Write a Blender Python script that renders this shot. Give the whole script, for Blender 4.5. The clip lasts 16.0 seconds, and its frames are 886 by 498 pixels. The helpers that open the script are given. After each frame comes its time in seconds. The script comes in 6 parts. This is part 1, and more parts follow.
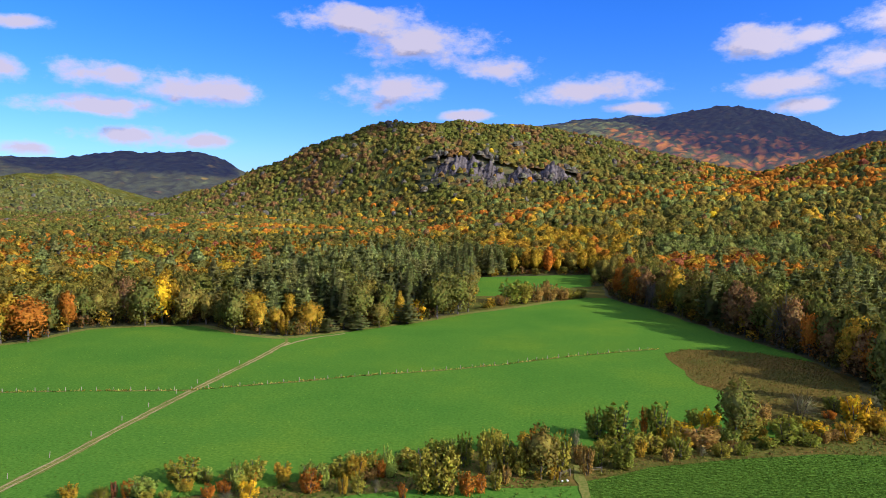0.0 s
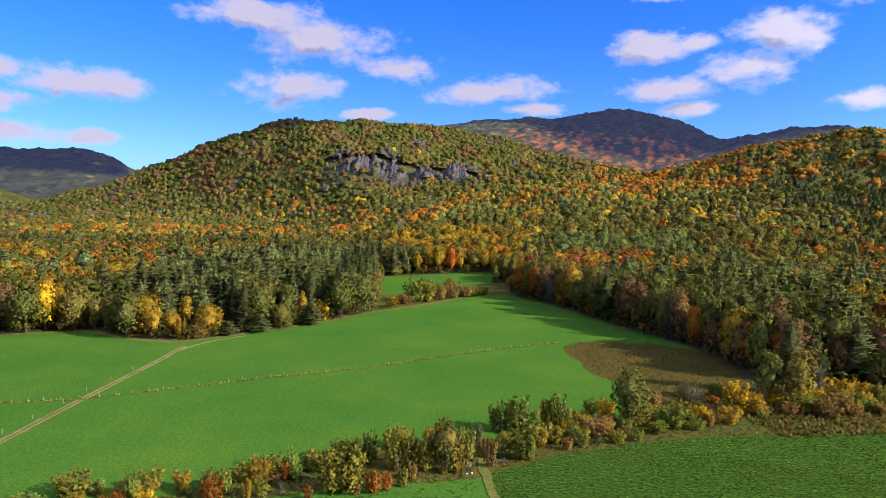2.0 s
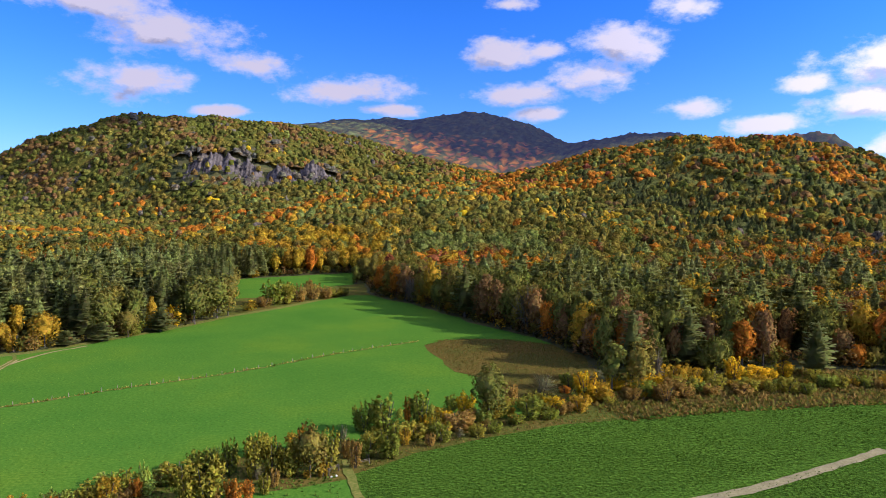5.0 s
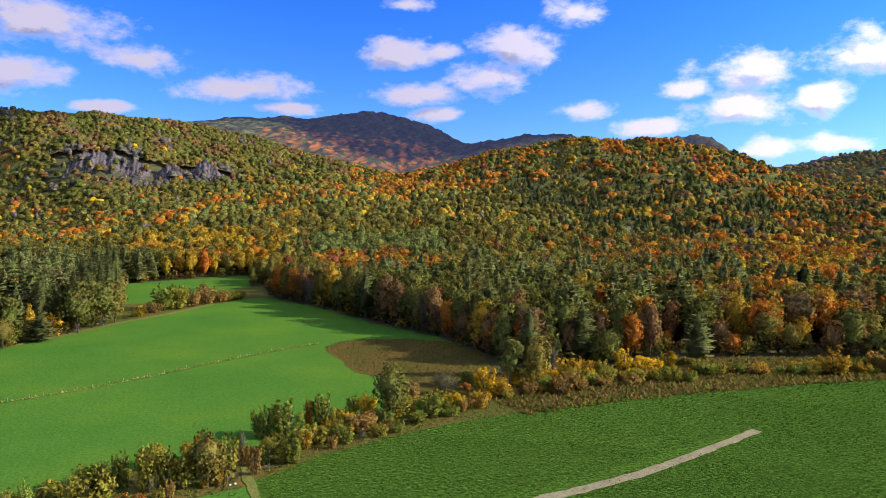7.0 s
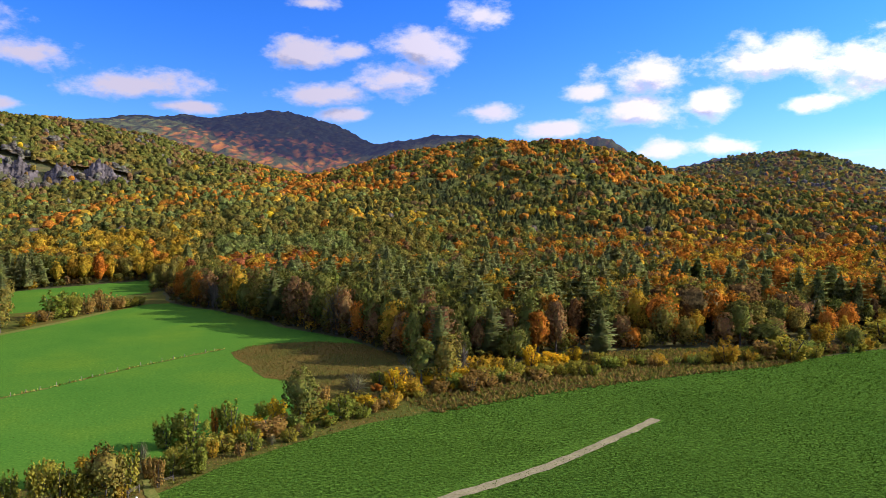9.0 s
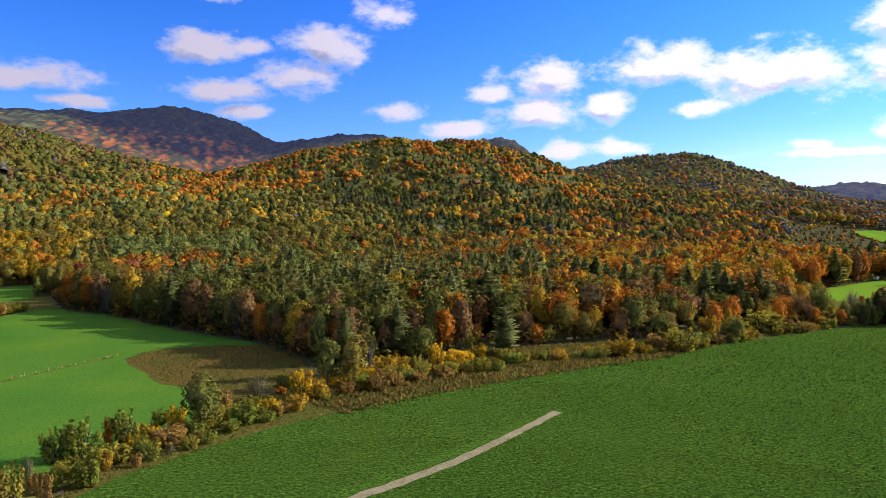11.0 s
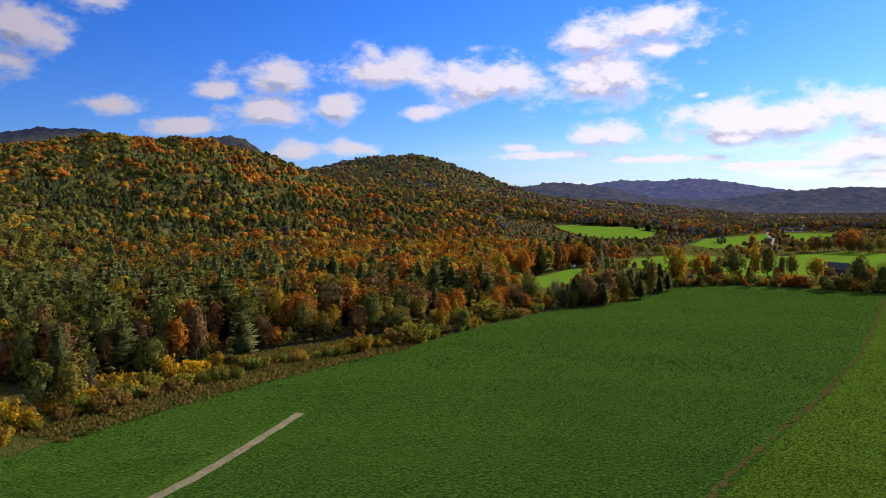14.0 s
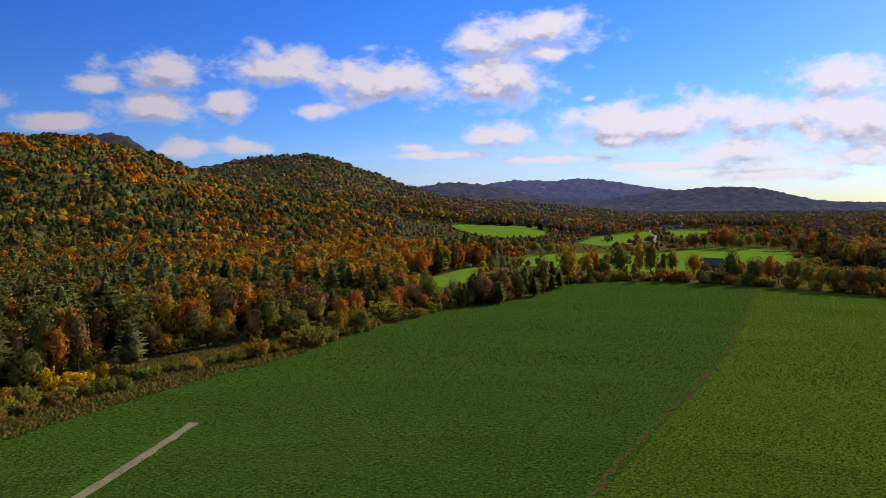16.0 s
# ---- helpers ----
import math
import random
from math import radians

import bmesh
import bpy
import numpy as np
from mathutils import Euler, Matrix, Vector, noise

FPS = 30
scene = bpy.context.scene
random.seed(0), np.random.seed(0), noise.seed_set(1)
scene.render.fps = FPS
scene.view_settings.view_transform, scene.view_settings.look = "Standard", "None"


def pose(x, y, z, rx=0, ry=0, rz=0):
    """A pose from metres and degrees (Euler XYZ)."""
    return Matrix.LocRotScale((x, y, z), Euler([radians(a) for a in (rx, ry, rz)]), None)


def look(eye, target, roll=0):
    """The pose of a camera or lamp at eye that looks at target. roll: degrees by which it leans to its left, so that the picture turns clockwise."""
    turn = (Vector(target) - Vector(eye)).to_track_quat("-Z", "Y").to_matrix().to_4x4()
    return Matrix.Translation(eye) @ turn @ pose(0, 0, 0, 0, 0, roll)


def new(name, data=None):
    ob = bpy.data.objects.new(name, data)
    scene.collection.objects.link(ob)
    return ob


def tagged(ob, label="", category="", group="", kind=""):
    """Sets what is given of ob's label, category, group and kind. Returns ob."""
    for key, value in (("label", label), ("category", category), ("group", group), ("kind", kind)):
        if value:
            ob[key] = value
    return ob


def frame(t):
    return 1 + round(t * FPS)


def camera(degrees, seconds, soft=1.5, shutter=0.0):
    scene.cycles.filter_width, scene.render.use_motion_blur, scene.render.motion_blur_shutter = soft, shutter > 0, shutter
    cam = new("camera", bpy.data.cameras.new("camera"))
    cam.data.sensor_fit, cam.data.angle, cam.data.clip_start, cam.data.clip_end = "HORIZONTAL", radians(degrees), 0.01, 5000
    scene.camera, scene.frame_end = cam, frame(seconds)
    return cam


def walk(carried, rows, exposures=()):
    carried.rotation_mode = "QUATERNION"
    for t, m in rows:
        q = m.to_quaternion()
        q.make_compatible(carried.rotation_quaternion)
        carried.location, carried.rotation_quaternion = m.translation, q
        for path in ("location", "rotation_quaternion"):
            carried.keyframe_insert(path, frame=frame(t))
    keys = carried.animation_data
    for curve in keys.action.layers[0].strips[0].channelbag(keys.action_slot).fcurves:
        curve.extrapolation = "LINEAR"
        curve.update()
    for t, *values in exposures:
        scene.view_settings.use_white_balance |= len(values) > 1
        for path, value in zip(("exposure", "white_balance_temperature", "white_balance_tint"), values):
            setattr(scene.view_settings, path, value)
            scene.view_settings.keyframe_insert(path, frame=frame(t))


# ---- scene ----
cam = camera(63.60, 16.0, soft=0.8)


def flown(x, y, z, turn, tilt, lean):
    a, p = radians(turn), radians(tilt)
    way = Vector((math.sin(a) * math.cos(p), math.cos(a) * math.cos(p), math.sin(p)))
    eye = Vector((x, y, z))
    return look(eye, eye + 100 * way, lean)


# seconds, place, turn from north, tilt, lean
PATH = [
    (0.0, flown(0.64, 2.05, 44.92, -10.61, -3.76, 0.45)),
    (0.5, flown(0.65, 1.83, 44.88, -8.94, -3.78, 0.44)),
    (1.0, flown(0.61, 1.65, 44.88, -7.09, -3.79, 0.40)),
    (1.5, flown(0.57, 1.46, 44.85, -4.84, -3.79, 0.43)),
    (2.0, flown(0.58, 1.32, 44.80, -2.83, -3.77, 0.41)),
    (2.5, flown(0.58, 1.24, 44.76, -0.76, -3.76, 0.39)),
    (3.0, flown(0.52, 1.26, 44.73, 1.18, -3.73, 0.37)),
    (3.5, flown(0.40, 1.27, 44.75, 2.93, -3.72, 0.41)),
    (4.0, flown(0.29, 1.19, 44.79, 4.64, -3.70, 0.50)),
    (6.5, flown(0.02, 0.27, 45.01, 14.44, -3.63, 0.34)),
    (7.0, flown(-0.01, 0.15, 45.03, 16.44, -3.62, 0.31)),
    (7.5, flown(-0.00, 0.08, 45.03, 18.63, -3.61, 0.23)),
    (8.0, flown(0.00, 0.00, 45.00, 20.68, -3.57, 0.15)),
    (10.5, flown(-0.08, -0.39, 45.02, 28.36, -3.59, 0.01)),
    (11.0, flown(-0.09, -0.59, 45.04, 31.20, -3.59, 0.02)),
    (11.5, flown(-0.21, -0.81, 45.08, 35.70, -3.59, -0.18)),
    (12.0, flown(-0.38, -1.00, 45.14, 39.65, -3.59, -0.42)),
    (12.5, flown(-0.56, -1.14, 45.22, 43.29, -3.59, -0.47)),
    (13.0, flown(-0.82, -1.26, 45.30, 46.81, -3.63, -0.44)),
    (13.5, flown(-1.09, -1.41, 45.36, 49.62, -3.64, -0.50)),
    (14.0, flown(-1.37, -1.54, 45.46, 52.17, -3.69, -0.53)),
    (14.5, flown(-1.65, -1.67, 45.58, 54.36, -3.71, -0.57)),
    (15.0, flown(-1.89, -1.78, 45.70, 56.48, -3.73, -0.59)),
    (15.5, flown(-2.11, -1.88, 45.83, 58.55, -3.76, -0.66)),
    (16.0, flown(-2.32, -2.01, 45.97, 60.41, -3.80, -0.72)),
]
walk(cam, PATH, exposures=[(0.0, 1.35, 6300, 10), (8.0, 1.39, 6420, 10), (11.0, 1.3, 6560, 10), (13.5, 0.86, 6680, 10), (16.0, 0.50, 6760, 10)])

# ---- world, sun ----
SUN_TURN, SUN_UP = 110.0, 26.0
world = bpy.data.worlds.new("sky")
scene.world = world
world.use_nodes = True
wt = world.node_tree
wt.nodes.clear()


def math_node(tree, op, a, b=None, c=None):
    n = tree.nodes.new("ShaderNodeMath")
    n.operation = op
    for i, v in enumerate((a, b, c)):
        if v is None:
            continue
        if isinstance(v, (int, float)):
            n.inputs[i].default_value = v
        else:
            tree.links.new(v, n.inputs[i])
    return n.outputs[0]


def smooth(tree, v, lo, hi):
    n = tree.nodes.new("ShaderNodeMapRange")
    n.interpolation_type = "SMOOTHSTEP"
    tree.links.new(v, n.inputs[0])
    n.inputs[1].default_value, n.inputs[2].default_value = lo, hi
    return n.outputs[0]


def mix_colour(tree, fac, a, b, blend="MIX"):
    n = tree.nodes.new("ShaderNodeMix")
    n.data_type, n.blend_type = "RGBA", blend
    for i, v in ((0, fac), (6, a), (7, b)):
        if isinstance(v, (int, float)):
            n.inputs[i].default_value = v
        elif isinstance(v, tuple):
            n.inputs[i].default_value = (*v, 1)
        else:
            tree.links.new(v, n.inputs[i])
    return n.outputs[2]


# how thick the cloud is in a direction: fair-weather clouds, each an uneven lens in the sky
field = bpy.data.node_groups.new("cloud_field", "ShaderNodeTree")
field.interface.new_socket("way", in_out="INPUT", socket_type="NodeSocketVector")
field.interface.new_socket("thick", in_out="OUTPUT", socket_type="NodeSocketFloat")
f_in, f_out = field.nodes.new("NodeGroupInput"), field.nodes.new("NodeGroupOutput")
nearest = [None]


def cloud(turn, up, wide, high):
    m = field.nodes.new("ShaderNodeMapping")
    m.vector_type = "TEXTURE"
    a, e = radians(turn), radians(up)
    m.inputs[1].default_value = (math.sin(a) * math.cos(e), math.cos(a) * math.cos(e), math.sin(e))
    m.inputs[2].default_value = Euler((e, 0, -a)).to_matrix().to_euler()
    m.inputs[3].default_value = (radians(wide) * 1.02, 0.3, radians(high) * 1.08)
    field.links.new(f_in.outputs[0], m.inputs[0])
    n = field.nodes.new("ShaderNodeVectorMath")
    n.operation = "LENGTH"
    field.links.new(m.outputs[0], n.inputs[0])
    d = n.outputs["Value"]
    if nearest[0] is None:
        nearest[0] = d
    else:
        s = field.nodes.new("ShaderNodeMath")
        s.operation = "SMOOTH_MIN"
        s.inputs[2].default_value = 0.12
        field.links.new(nearest[0], s.inputs[0])
        field.links.new(d, s.inputs[1])
        nearest[0] = s.outputs[0]


cloud(-41.1, 11.8, 2.04, 0.54)
cloud(-41.8, 8.7, 2.04, 1.00)
cloud(-35.9, 8.9, 4.53, 1.00)
cloud(-29.0, 8.3, 4.53, 1.27)
cloud(-36.2, 6.6, 4.98, 0.82)
cloud(-34.2, 4.7, 4.08, 0.82)
cloud(-28.7, 4.5, 2.72, 0.63)
cloud(-41.0, 3.5, 2.72, 0.63)
cloud(-17.1, 13.9, 5.89, 1.27)
cloud(-12.7, 12.4, 5.21, 1.90)
cloud(-14.9, 8.5, 4.30, 1.45)
cloud(-6.0, 10.2, 3.40, 1.13)
cloud(-8.6, 6.8, 2.72, 0.45)
cloud(1.0, 8.7, 5.21, 1.18)
cloud(4.0, 7.3, 3.17, 0.54)
cloud(13.1, 11.7, 2.95, 1.36)
cloud(16.2, 11.8, 1.59, 0.68)
cloud(22.4, 12.1, 3.40, 1.45)
cloud(19.8, 9.9, 3.62, 1.45)
cloud(14.4, 8.6, 3.85, 0.91)
cloud(16.4, 7.0, 2.72, 0.68)
cloud(27.3, 7.3, 2.49, 0.77)
cloud(32.4, 5.9, 2.72, 0.72)
cloud(26.5, 14.6, 2.49, 1.18)
cloud(13.5, 15.2, 2.27, 0.54)
cloud(40.4, 4.3, 2.41, 0.91)
cloud(45.0, 4.4, 2.68, 0.74)
cloud(35.2, 8.6, 2.27, 0.82)
cloud(39.6, 9.6, 4.01, 1.88)
cloud(39.2, 7.4, 4.27, 1.33)
cloud(44.1, 7.6, 2.41, 1.33)
cloud(48.1, 10.4, 5.62, 1.82)
cloud(56.4, 9.4, 6.95, 2.14)
cloud(50.6, 7.1, 2.68, 0.74)
cloud(67.9, 13.0, 5.88, 1.60)
cloud(63.7, 12.2, 3.21, 1.33)
cloud(68.7, 11.4, 2.41, 1.07)
cloud(65.7, 9.3, 5.88, 2.41)
cloud(65.4, 5.2, 3.74, 1.18)
cloud(76.5, 5.9, 9.09, 2.03)
cloud(84.4, 5.9, 6.95, 1.88)
cloud(90.1, 5.2, 5.35, 2.41)
cloud(83.0, 3.4, 4.81, 1.39)
cloud(90.2, 2.8, 4.27, 1.18)
cloud(89.7, 8.2, 4.54, 1.50)
cloud(65.0, 5.2, 3.32, 0.85)
cloud(58.1, 4.3, 2.41, 0.42)
cloud(71.9, 7.8, 0.85, 0.38)
cloud(74.4, 4.5, 3.21, 0.64)
cloud(60.5, 3.7, 5.5, 0.42)
cloud(69.0, 3.2, 6.5, 0.40)
cloud(77.0, 2.5, 6.0, 0.45)
cloud(85.5, 1.6, 6.0, 0.50)


def sky_noise(tree, way, scale, squash, detail, rough):
    m = tree.nodes.new("ShaderNodeMapping")
    m.inputs[3].default_value = (scale, scale, scale * squash)
    tree.links.new(way, m.inputs[0])
    n = tree.nodes.new("ShaderNodeTexNoise")
    n.inputs["Scale"].default_value = 1.0
    n.inputs["Detail"].default_value, n.inputs["Roughness"].default_value = detail, rough
    tree.links.new(m.outputs[0], n.inputs["Vector"])
    return n.outputs[0]


body_ = math_node(field, "SUBTRACT", 1.0, nearest[0])
ragged = math_node(field, "SUBTRACT", sky_noise(field, f_in.outputs[0], 17, 1.9, 8, 0.62), 0.5)
billow = math_node(field, "SUBTRACT", sky_noise(field, f_in.outputs[0], 44, 1.5, 4, 0.6), 0.5)
thick = math_node(field, "MULTIPLY_ADD", ragged, 2.3, math_node(field, "MULTIPLY_ADD", billow, 0.55, body_))
field.links.new(thick, f_out.inputs[0])

way = wt.nodes.new("ShaderNodeTexCoord").outputs["Generated"]
sky = wt.nodes.new("ShaderNodeTexSky")
sky.sky_type = "NISHITA"
sky.sun_disc = False
sky.sun_elevation, sky.sun_rotation = radians(SUN_UP), radians(SUN_TURN)
sky.air_density, sky.dust_density, sky.ozone_density = 1.0, 0.25, 3.0
tint = wt.nodes.new("ShaderNodeHueSaturation")
tint.inputs["Saturation"].default_value = 1.35
wt.links.new(sky.outputs[0], tint.inputs["Color"])
blue = mix_colour(wt, 1.0, tint.outputs[0], (0.505, 0.75, 1.50), "MULTIPLY")


def thickness(shift):
    n = wt.nodes.new("ShaderNodeVectorMath")
    n.operation = "ADD"
    n.inputs[1].default_value = shift
    wt.links.new(way, n.inputs[0])
    g = wt.nodes.new("ShaderNodeGroup")
    g.node_tree = field
    wt.links.new(n.outputs[0], g.inputs[0])
    return g.outputs[0]


height = wt.nodes.new("ShaderNodeSeparateXYZ")
wt.links.new(way, height.inputs[0])
# the rest of the sky, overhead and behind, is as cloudy
def elsewhere():
    zen = smooth(wt, height.outputs[2], 0.36, 0.52)
    back = math_node(wt, "SUBTRACT", 1.0, smooth(wt, math_node(wt, "MULTIPLY_ADD", height.outputs[0], 0.62, height.outputs[1]), -0.45, -0.15))
    puffs = smooth(wt, sky_noise(wt, way, 5.5, 1.6, 6, 0.6), 0.42, 0.57)
    return math_node(wt, "MULTIPLY", math_node(wt, "MAXIMUM", zen, back), puffs)


here, above = thickness((0, 0, 0)), thickness((0.012, -0.003, 0.022))
cover = smooth(wt, here, -0.06, 0.74)
lit = smooth(wt, math_node(wt, "SUBTRACT", here, math_node(wt, "MULTIPLY", above, 0.8)), -0.40, 0.36)
white = mix_colour(wt, lit, (0.40, 0.40, 0.56), (1.02, 0.97, 1.12))
# thin streaks low over the valley
streak = smooth(wt, sky_noise(wt, way, 5, 9, 5, 0.6), 0.47, 0.68)
low = math_node(wt, "MULTIPLY", smooth(wt, height.outputs[2], -0.01, 0.012), math_node(wt, "SUBTRACT", 1.0, smooth(wt, height.outputs[2], 0.055, 0.10)))
east = smooth(wt, height.outputs[0], 0.72, 0.93)
veil = math_node(wt, "MULTIPLY", math_node(wt, "MULTIPLY", low, east), math_node(wt, "MULTIPLY_ADD", streak, 0.62, 0.30))
bg_sky, bg_cloud = wt.nodes.new("ShaderNodeBackground"), wt.nodes.new("ShaderNodeBackground")
bg_sky.inputs[1].default_value, bg_cloud.inputs[1].default_value = 0.058, 0.27
toward = wt.nodes.new("ShaderNodeVectorMath")
toward.operation = "DOT_PRODUCT"
toward.inputs[1].default_value = (math.sin(radians(SUN_TURN)) * math.cos(radians(SUN_UP)), math.cos(radians(SUN_TURN)) * math.cos(radians(SUN_UP)), math.sin(radians(SUN_UP)))
wt.links.new(way, toward.inputs[0])
glare = smooth(wt, toward.outputs["Value"], -0.15, 0.95)
wt.links.new(mix_colour(wt, 1.0, blue, mix_colour(wt, glare, (1.0, 1.0, 1.0), (1.50, 1.48, 1.48)), "MULTIPLY"), bg_sky.inputs[0])
bright = mix_colour(wt, 1.0, white, mix_colour(wt, glare, (0.95, 0.91, 1.02), (2.2, 2.2, 2.2)), "MULTIPLY")
wt.links.new(mix_colour(wt, cover, mix_colour(wt, glare, (1.1, 1.1, 1.2), (2.3, 2.3, 2.4)), bright), bg_cloud.inputs[0])
mixed = wt.nodes.new("ShaderNodeMixShader")
wt.links.new(math_node(wt, "MAXIMUM", math_node(wt, "MAXIMUM", math_node(wt, "MULTIPLY", cover, 0.96), elsewhere()), veil), mixed.inputs[0])
wt.links.new(bg_sky.outputs[0], mixed.inputs[1])
wt.links.new(bg_cloud.outputs[0], mixed.inputs[2])
w_out = wt.nodes.new("ShaderNodeOutputWorld")
wt.links.new(mixed.outputs[0], w_out.inputs[0])
world.cycles.sampling_method = "MANUAL"
world.cycles.sample_map_resolution = 512

sun = new("sun", bpy.data.lights.new("sun", "SUN"))
sun.data.energy, sun.data.angle, sun.data.color = 3.15, radians(0.53), (1.0, 0.90, 0.75)
sa, se = radians(SUN_TURN), radians(SUN_UP)
sun.matrix_world = look((0, 0, 0), (-math.sin(sa) * math.cos(se), -math.cos(sa) * math.cos(se), -math.sin(se)))

# ---- materials ----


def material(name):
    m = bpy.data.materials.new(name)
    m.use_nodes = True
    t = m.node_tree
    return m, t, t.nodes["Principled BSDF"]


def tex_noise(t, scale, detail=4, rough=0.55, squash=None):
    co = t.nodes.new("ShaderNodeTexCoord").outputs["Object"]
    if squash:
        mp = t.nodes.new("ShaderNodeMapping")
        mp.inputs[3].default_value = squash
        t.links.new(co, mp.inputs[0])
        co = mp.outputs[0]
    n = t.nodes.new("ShaderNodeTexNoise")
    n.inputs["Scale"].default_value, n.inputs["Detail"].default_value, n.inputs["Roughness"].default_value = scale, detail, rough
    t.links.new(co, n.inputs["Vector"])
    return n.outputs[0]


def ramp(t, v, *stops):
    r = t.nodes.new("ShaderNodeValToRGB")
    e = r.color_ramp.elements
    while len(e) < len(stops):
        e.new(0.5)
    for el, (p, c) in zip(e, stops):
        el.position, el.color = p, (*c, 1)
    t.links.new(v, r.inputs[0])
    return r.outputs[0]


def bump(t, bsdf, v, strength, distance):
    b = t.nodes.new("ShaderNodeBump")
    b.inputs["Strength"].default_value, b.inputs["Distance"].default_value = strength, distance
    t.links.new(v, b.inputs["Height"])
    t.links.new(b.outputs[0], bsdf.inputs["Normal"])


def earthy(name, stops_fine, stops_wide, fine=1.5, wide=0.02, depth=0.3, rough=0.9, strength=0.8):
    m, t, p = material(name)
    a = ramp(t, tex_noise(t, fine, 6, 0.65), *stops_fine)
    b = ramp(t, tex_noise(t, wide, 5, 0.6), *stops_wide)
    t.links.new(mix_colour(t, 1.0, a, b, "MULTIPLY"), p.inputs["Base Color"])
    p.inputs["Roughness"].default_value = rough
    p.inputs["Specular IOR Level"].default_value = 0.0
    bump(t, p, tex_noise(t, fine * 0.8, 5, 0.6), strength, depth)
    return m


M_FOREST_FLOOR = earthy("forest_floor", [(0.35, (0.0576, 0.0691, 0.0317)), (0.7, (0.122, 0.107, 0.0547))],
                        [(0.3, (0.7, 0.8, 0.8)), (0.7, (1.1, 1.0, 0.9))], 0.12, 0.01, 3.0)
M_MEADOW = earthy("meadow_grass", [(0.32, (0.042, 0.108, 0.014)), (0.5, (0.061, 0.150, 0.019)), (0.68, (0.090, 0.182, 0.026))],
                  [(0.3, (0.78, 0.90, 0.92)), (0.5, (1.0, 1.0, 1.0)), (0.7, (1.36, 1.10, 0.95))], 1.7, 0.03, 0.05, strength=0.4)
M_CROP = earthy("crop_leaves", [(0.36, (0.007, 0.020, 0.003)), (0.5, (0.024, 0.060, 0.009)), (0.64, (0.052, 0.118, 0.016))],
                [(0.3, (0.78, 0.88, 0.85)), (0.7, (1.2, 1.08, 1.0))], 1.5, 0.02, 0.7)
M_LEY = earthy("young_grass", [(0.36, (0.020, 0.038, 0.004)), (0.5, (0.048, 0.088, 0.008)), (0.66, (0.086, 0.145, 0.014))],
               [(0.3, (0.8, 0.9, 0.9)), (0.7, (1.2, 1.05, 1.0))], 1.5, 0.02, 0.55)
for m in (M_CROP, M_LEY):
    b = next(n for n in m.node_tree.nodes if n.type == "BSDF_PRINCIPLED")
    b.inputs["Sheen Weight"].default_value, b.inputs["Sheen Roughness"].default_value = 0.21, 0.4
    b.inputs["Sheen Tint"].default_value = (0.45, 0.75, 0.10, 1)
M_PASTURE = earthy("bright_pasture", [(0.3, (0.100, 0.200, 0.016)), (0.7, (0.150, 0.262, 0.028))],
                   [(0.3, (0.9, 0.92, 0.9)), (0.7, (1.1, 1.05, 1.0))], 0.6, 0.02, 0.1)
M_MARSH = earthy("dry_marsh_grass", [(0.3, (0.066, 0.062, 0.016)), (0.7, (0.138, 0.106, 0.036))],
                 [(0.35, (0.75, 0.9, 0.7)), (0.65, (1.15, 0.95, 0.85))], 1.2, 0.06, 0.4)
M_ROUGH = earthy("rough_grass", [(0.3, (0.0504, 0.0749, 0.0144)), (0.7, (0.144, 0.112, 0.0403))],
                 [(0.35, (0.8, 1.0, 0.7)), (0.65, (1.15, 0.9, 0.8))], 0.9, 0.08, 0.4)
M_FURROW = earthy("churned_soil", [(0.35, (0.036, 0.042, 0.010)), (0.65, (0.110, 0.098, 0.030))],
                [(0.3, (0.8, 0.8, 0.8)), (0.7, (1.15, 1.1, 1.0))], 1.6, 0.1, 0.3)
M_DIRT = earthy("dry_dirt", [(0.3, (0.175, 0.150, 0.080)), (0.7, (0.295, 0.258, 0.155))],
                [(0.3, (0.85, 0.85, 0.85)), (0.7, (1.1, 1.1, 1.1))], 2.0, 0.2, 0.08)
M_TRODDEN = earthy("trodden_grass", [(0.35, (0.085, 0.118, 0.022)), (0.65, (0.195, 0.180, 0.055))],
                   [(0.3, (0.8, 0.9, 0.8)), (0.7, (1.1, 1.0, 1.0))], 1.6, 0.2, 0.08)
M_RUT = earthy("rut_dirt", [(0.3, (0.187, 0.166, 0.0648)), (0.7, (0.317, 0.259, 0.13))],
               [(0.3, (0.85, 0.85, 0.85)), (0.7, (1.1, 1.1, 1.1))], 2.0, 0.2, 0.08)
M_ASPHALT = earthy("asphalt", [(0.3, (0.24, 0.24, 0.24)), (0.7, (0.324, 0.312, 0.3))],
                   [(0.3, (0.9, 0.9, 0.9)), (0.7, (1.1, 1.1, 1.1))], 0.6, 0.05, 0.02)
M_ROCK = earthy("cliff_rock", [(0.35, (0.035, 0.032, 0.034)), (0.65, (0.16, 0.142, 0.145))],
                [(0.3, (0.7, 0.7, 0.75)), (0.7, (1.1, 1.05, 1.0))], 0.12, 0.02, 3.0)
M_BARK = earthy("bark", [(0.3, (0.066, 0.0561, 0.0462)), (0.7, (0.145, 0.125, 0.106))],
                [(0.3, (0.8, 0.8, 0.8)), (0.7, (1.1, 1.1, 1.1))], 3.0, 0.3, 0.05)
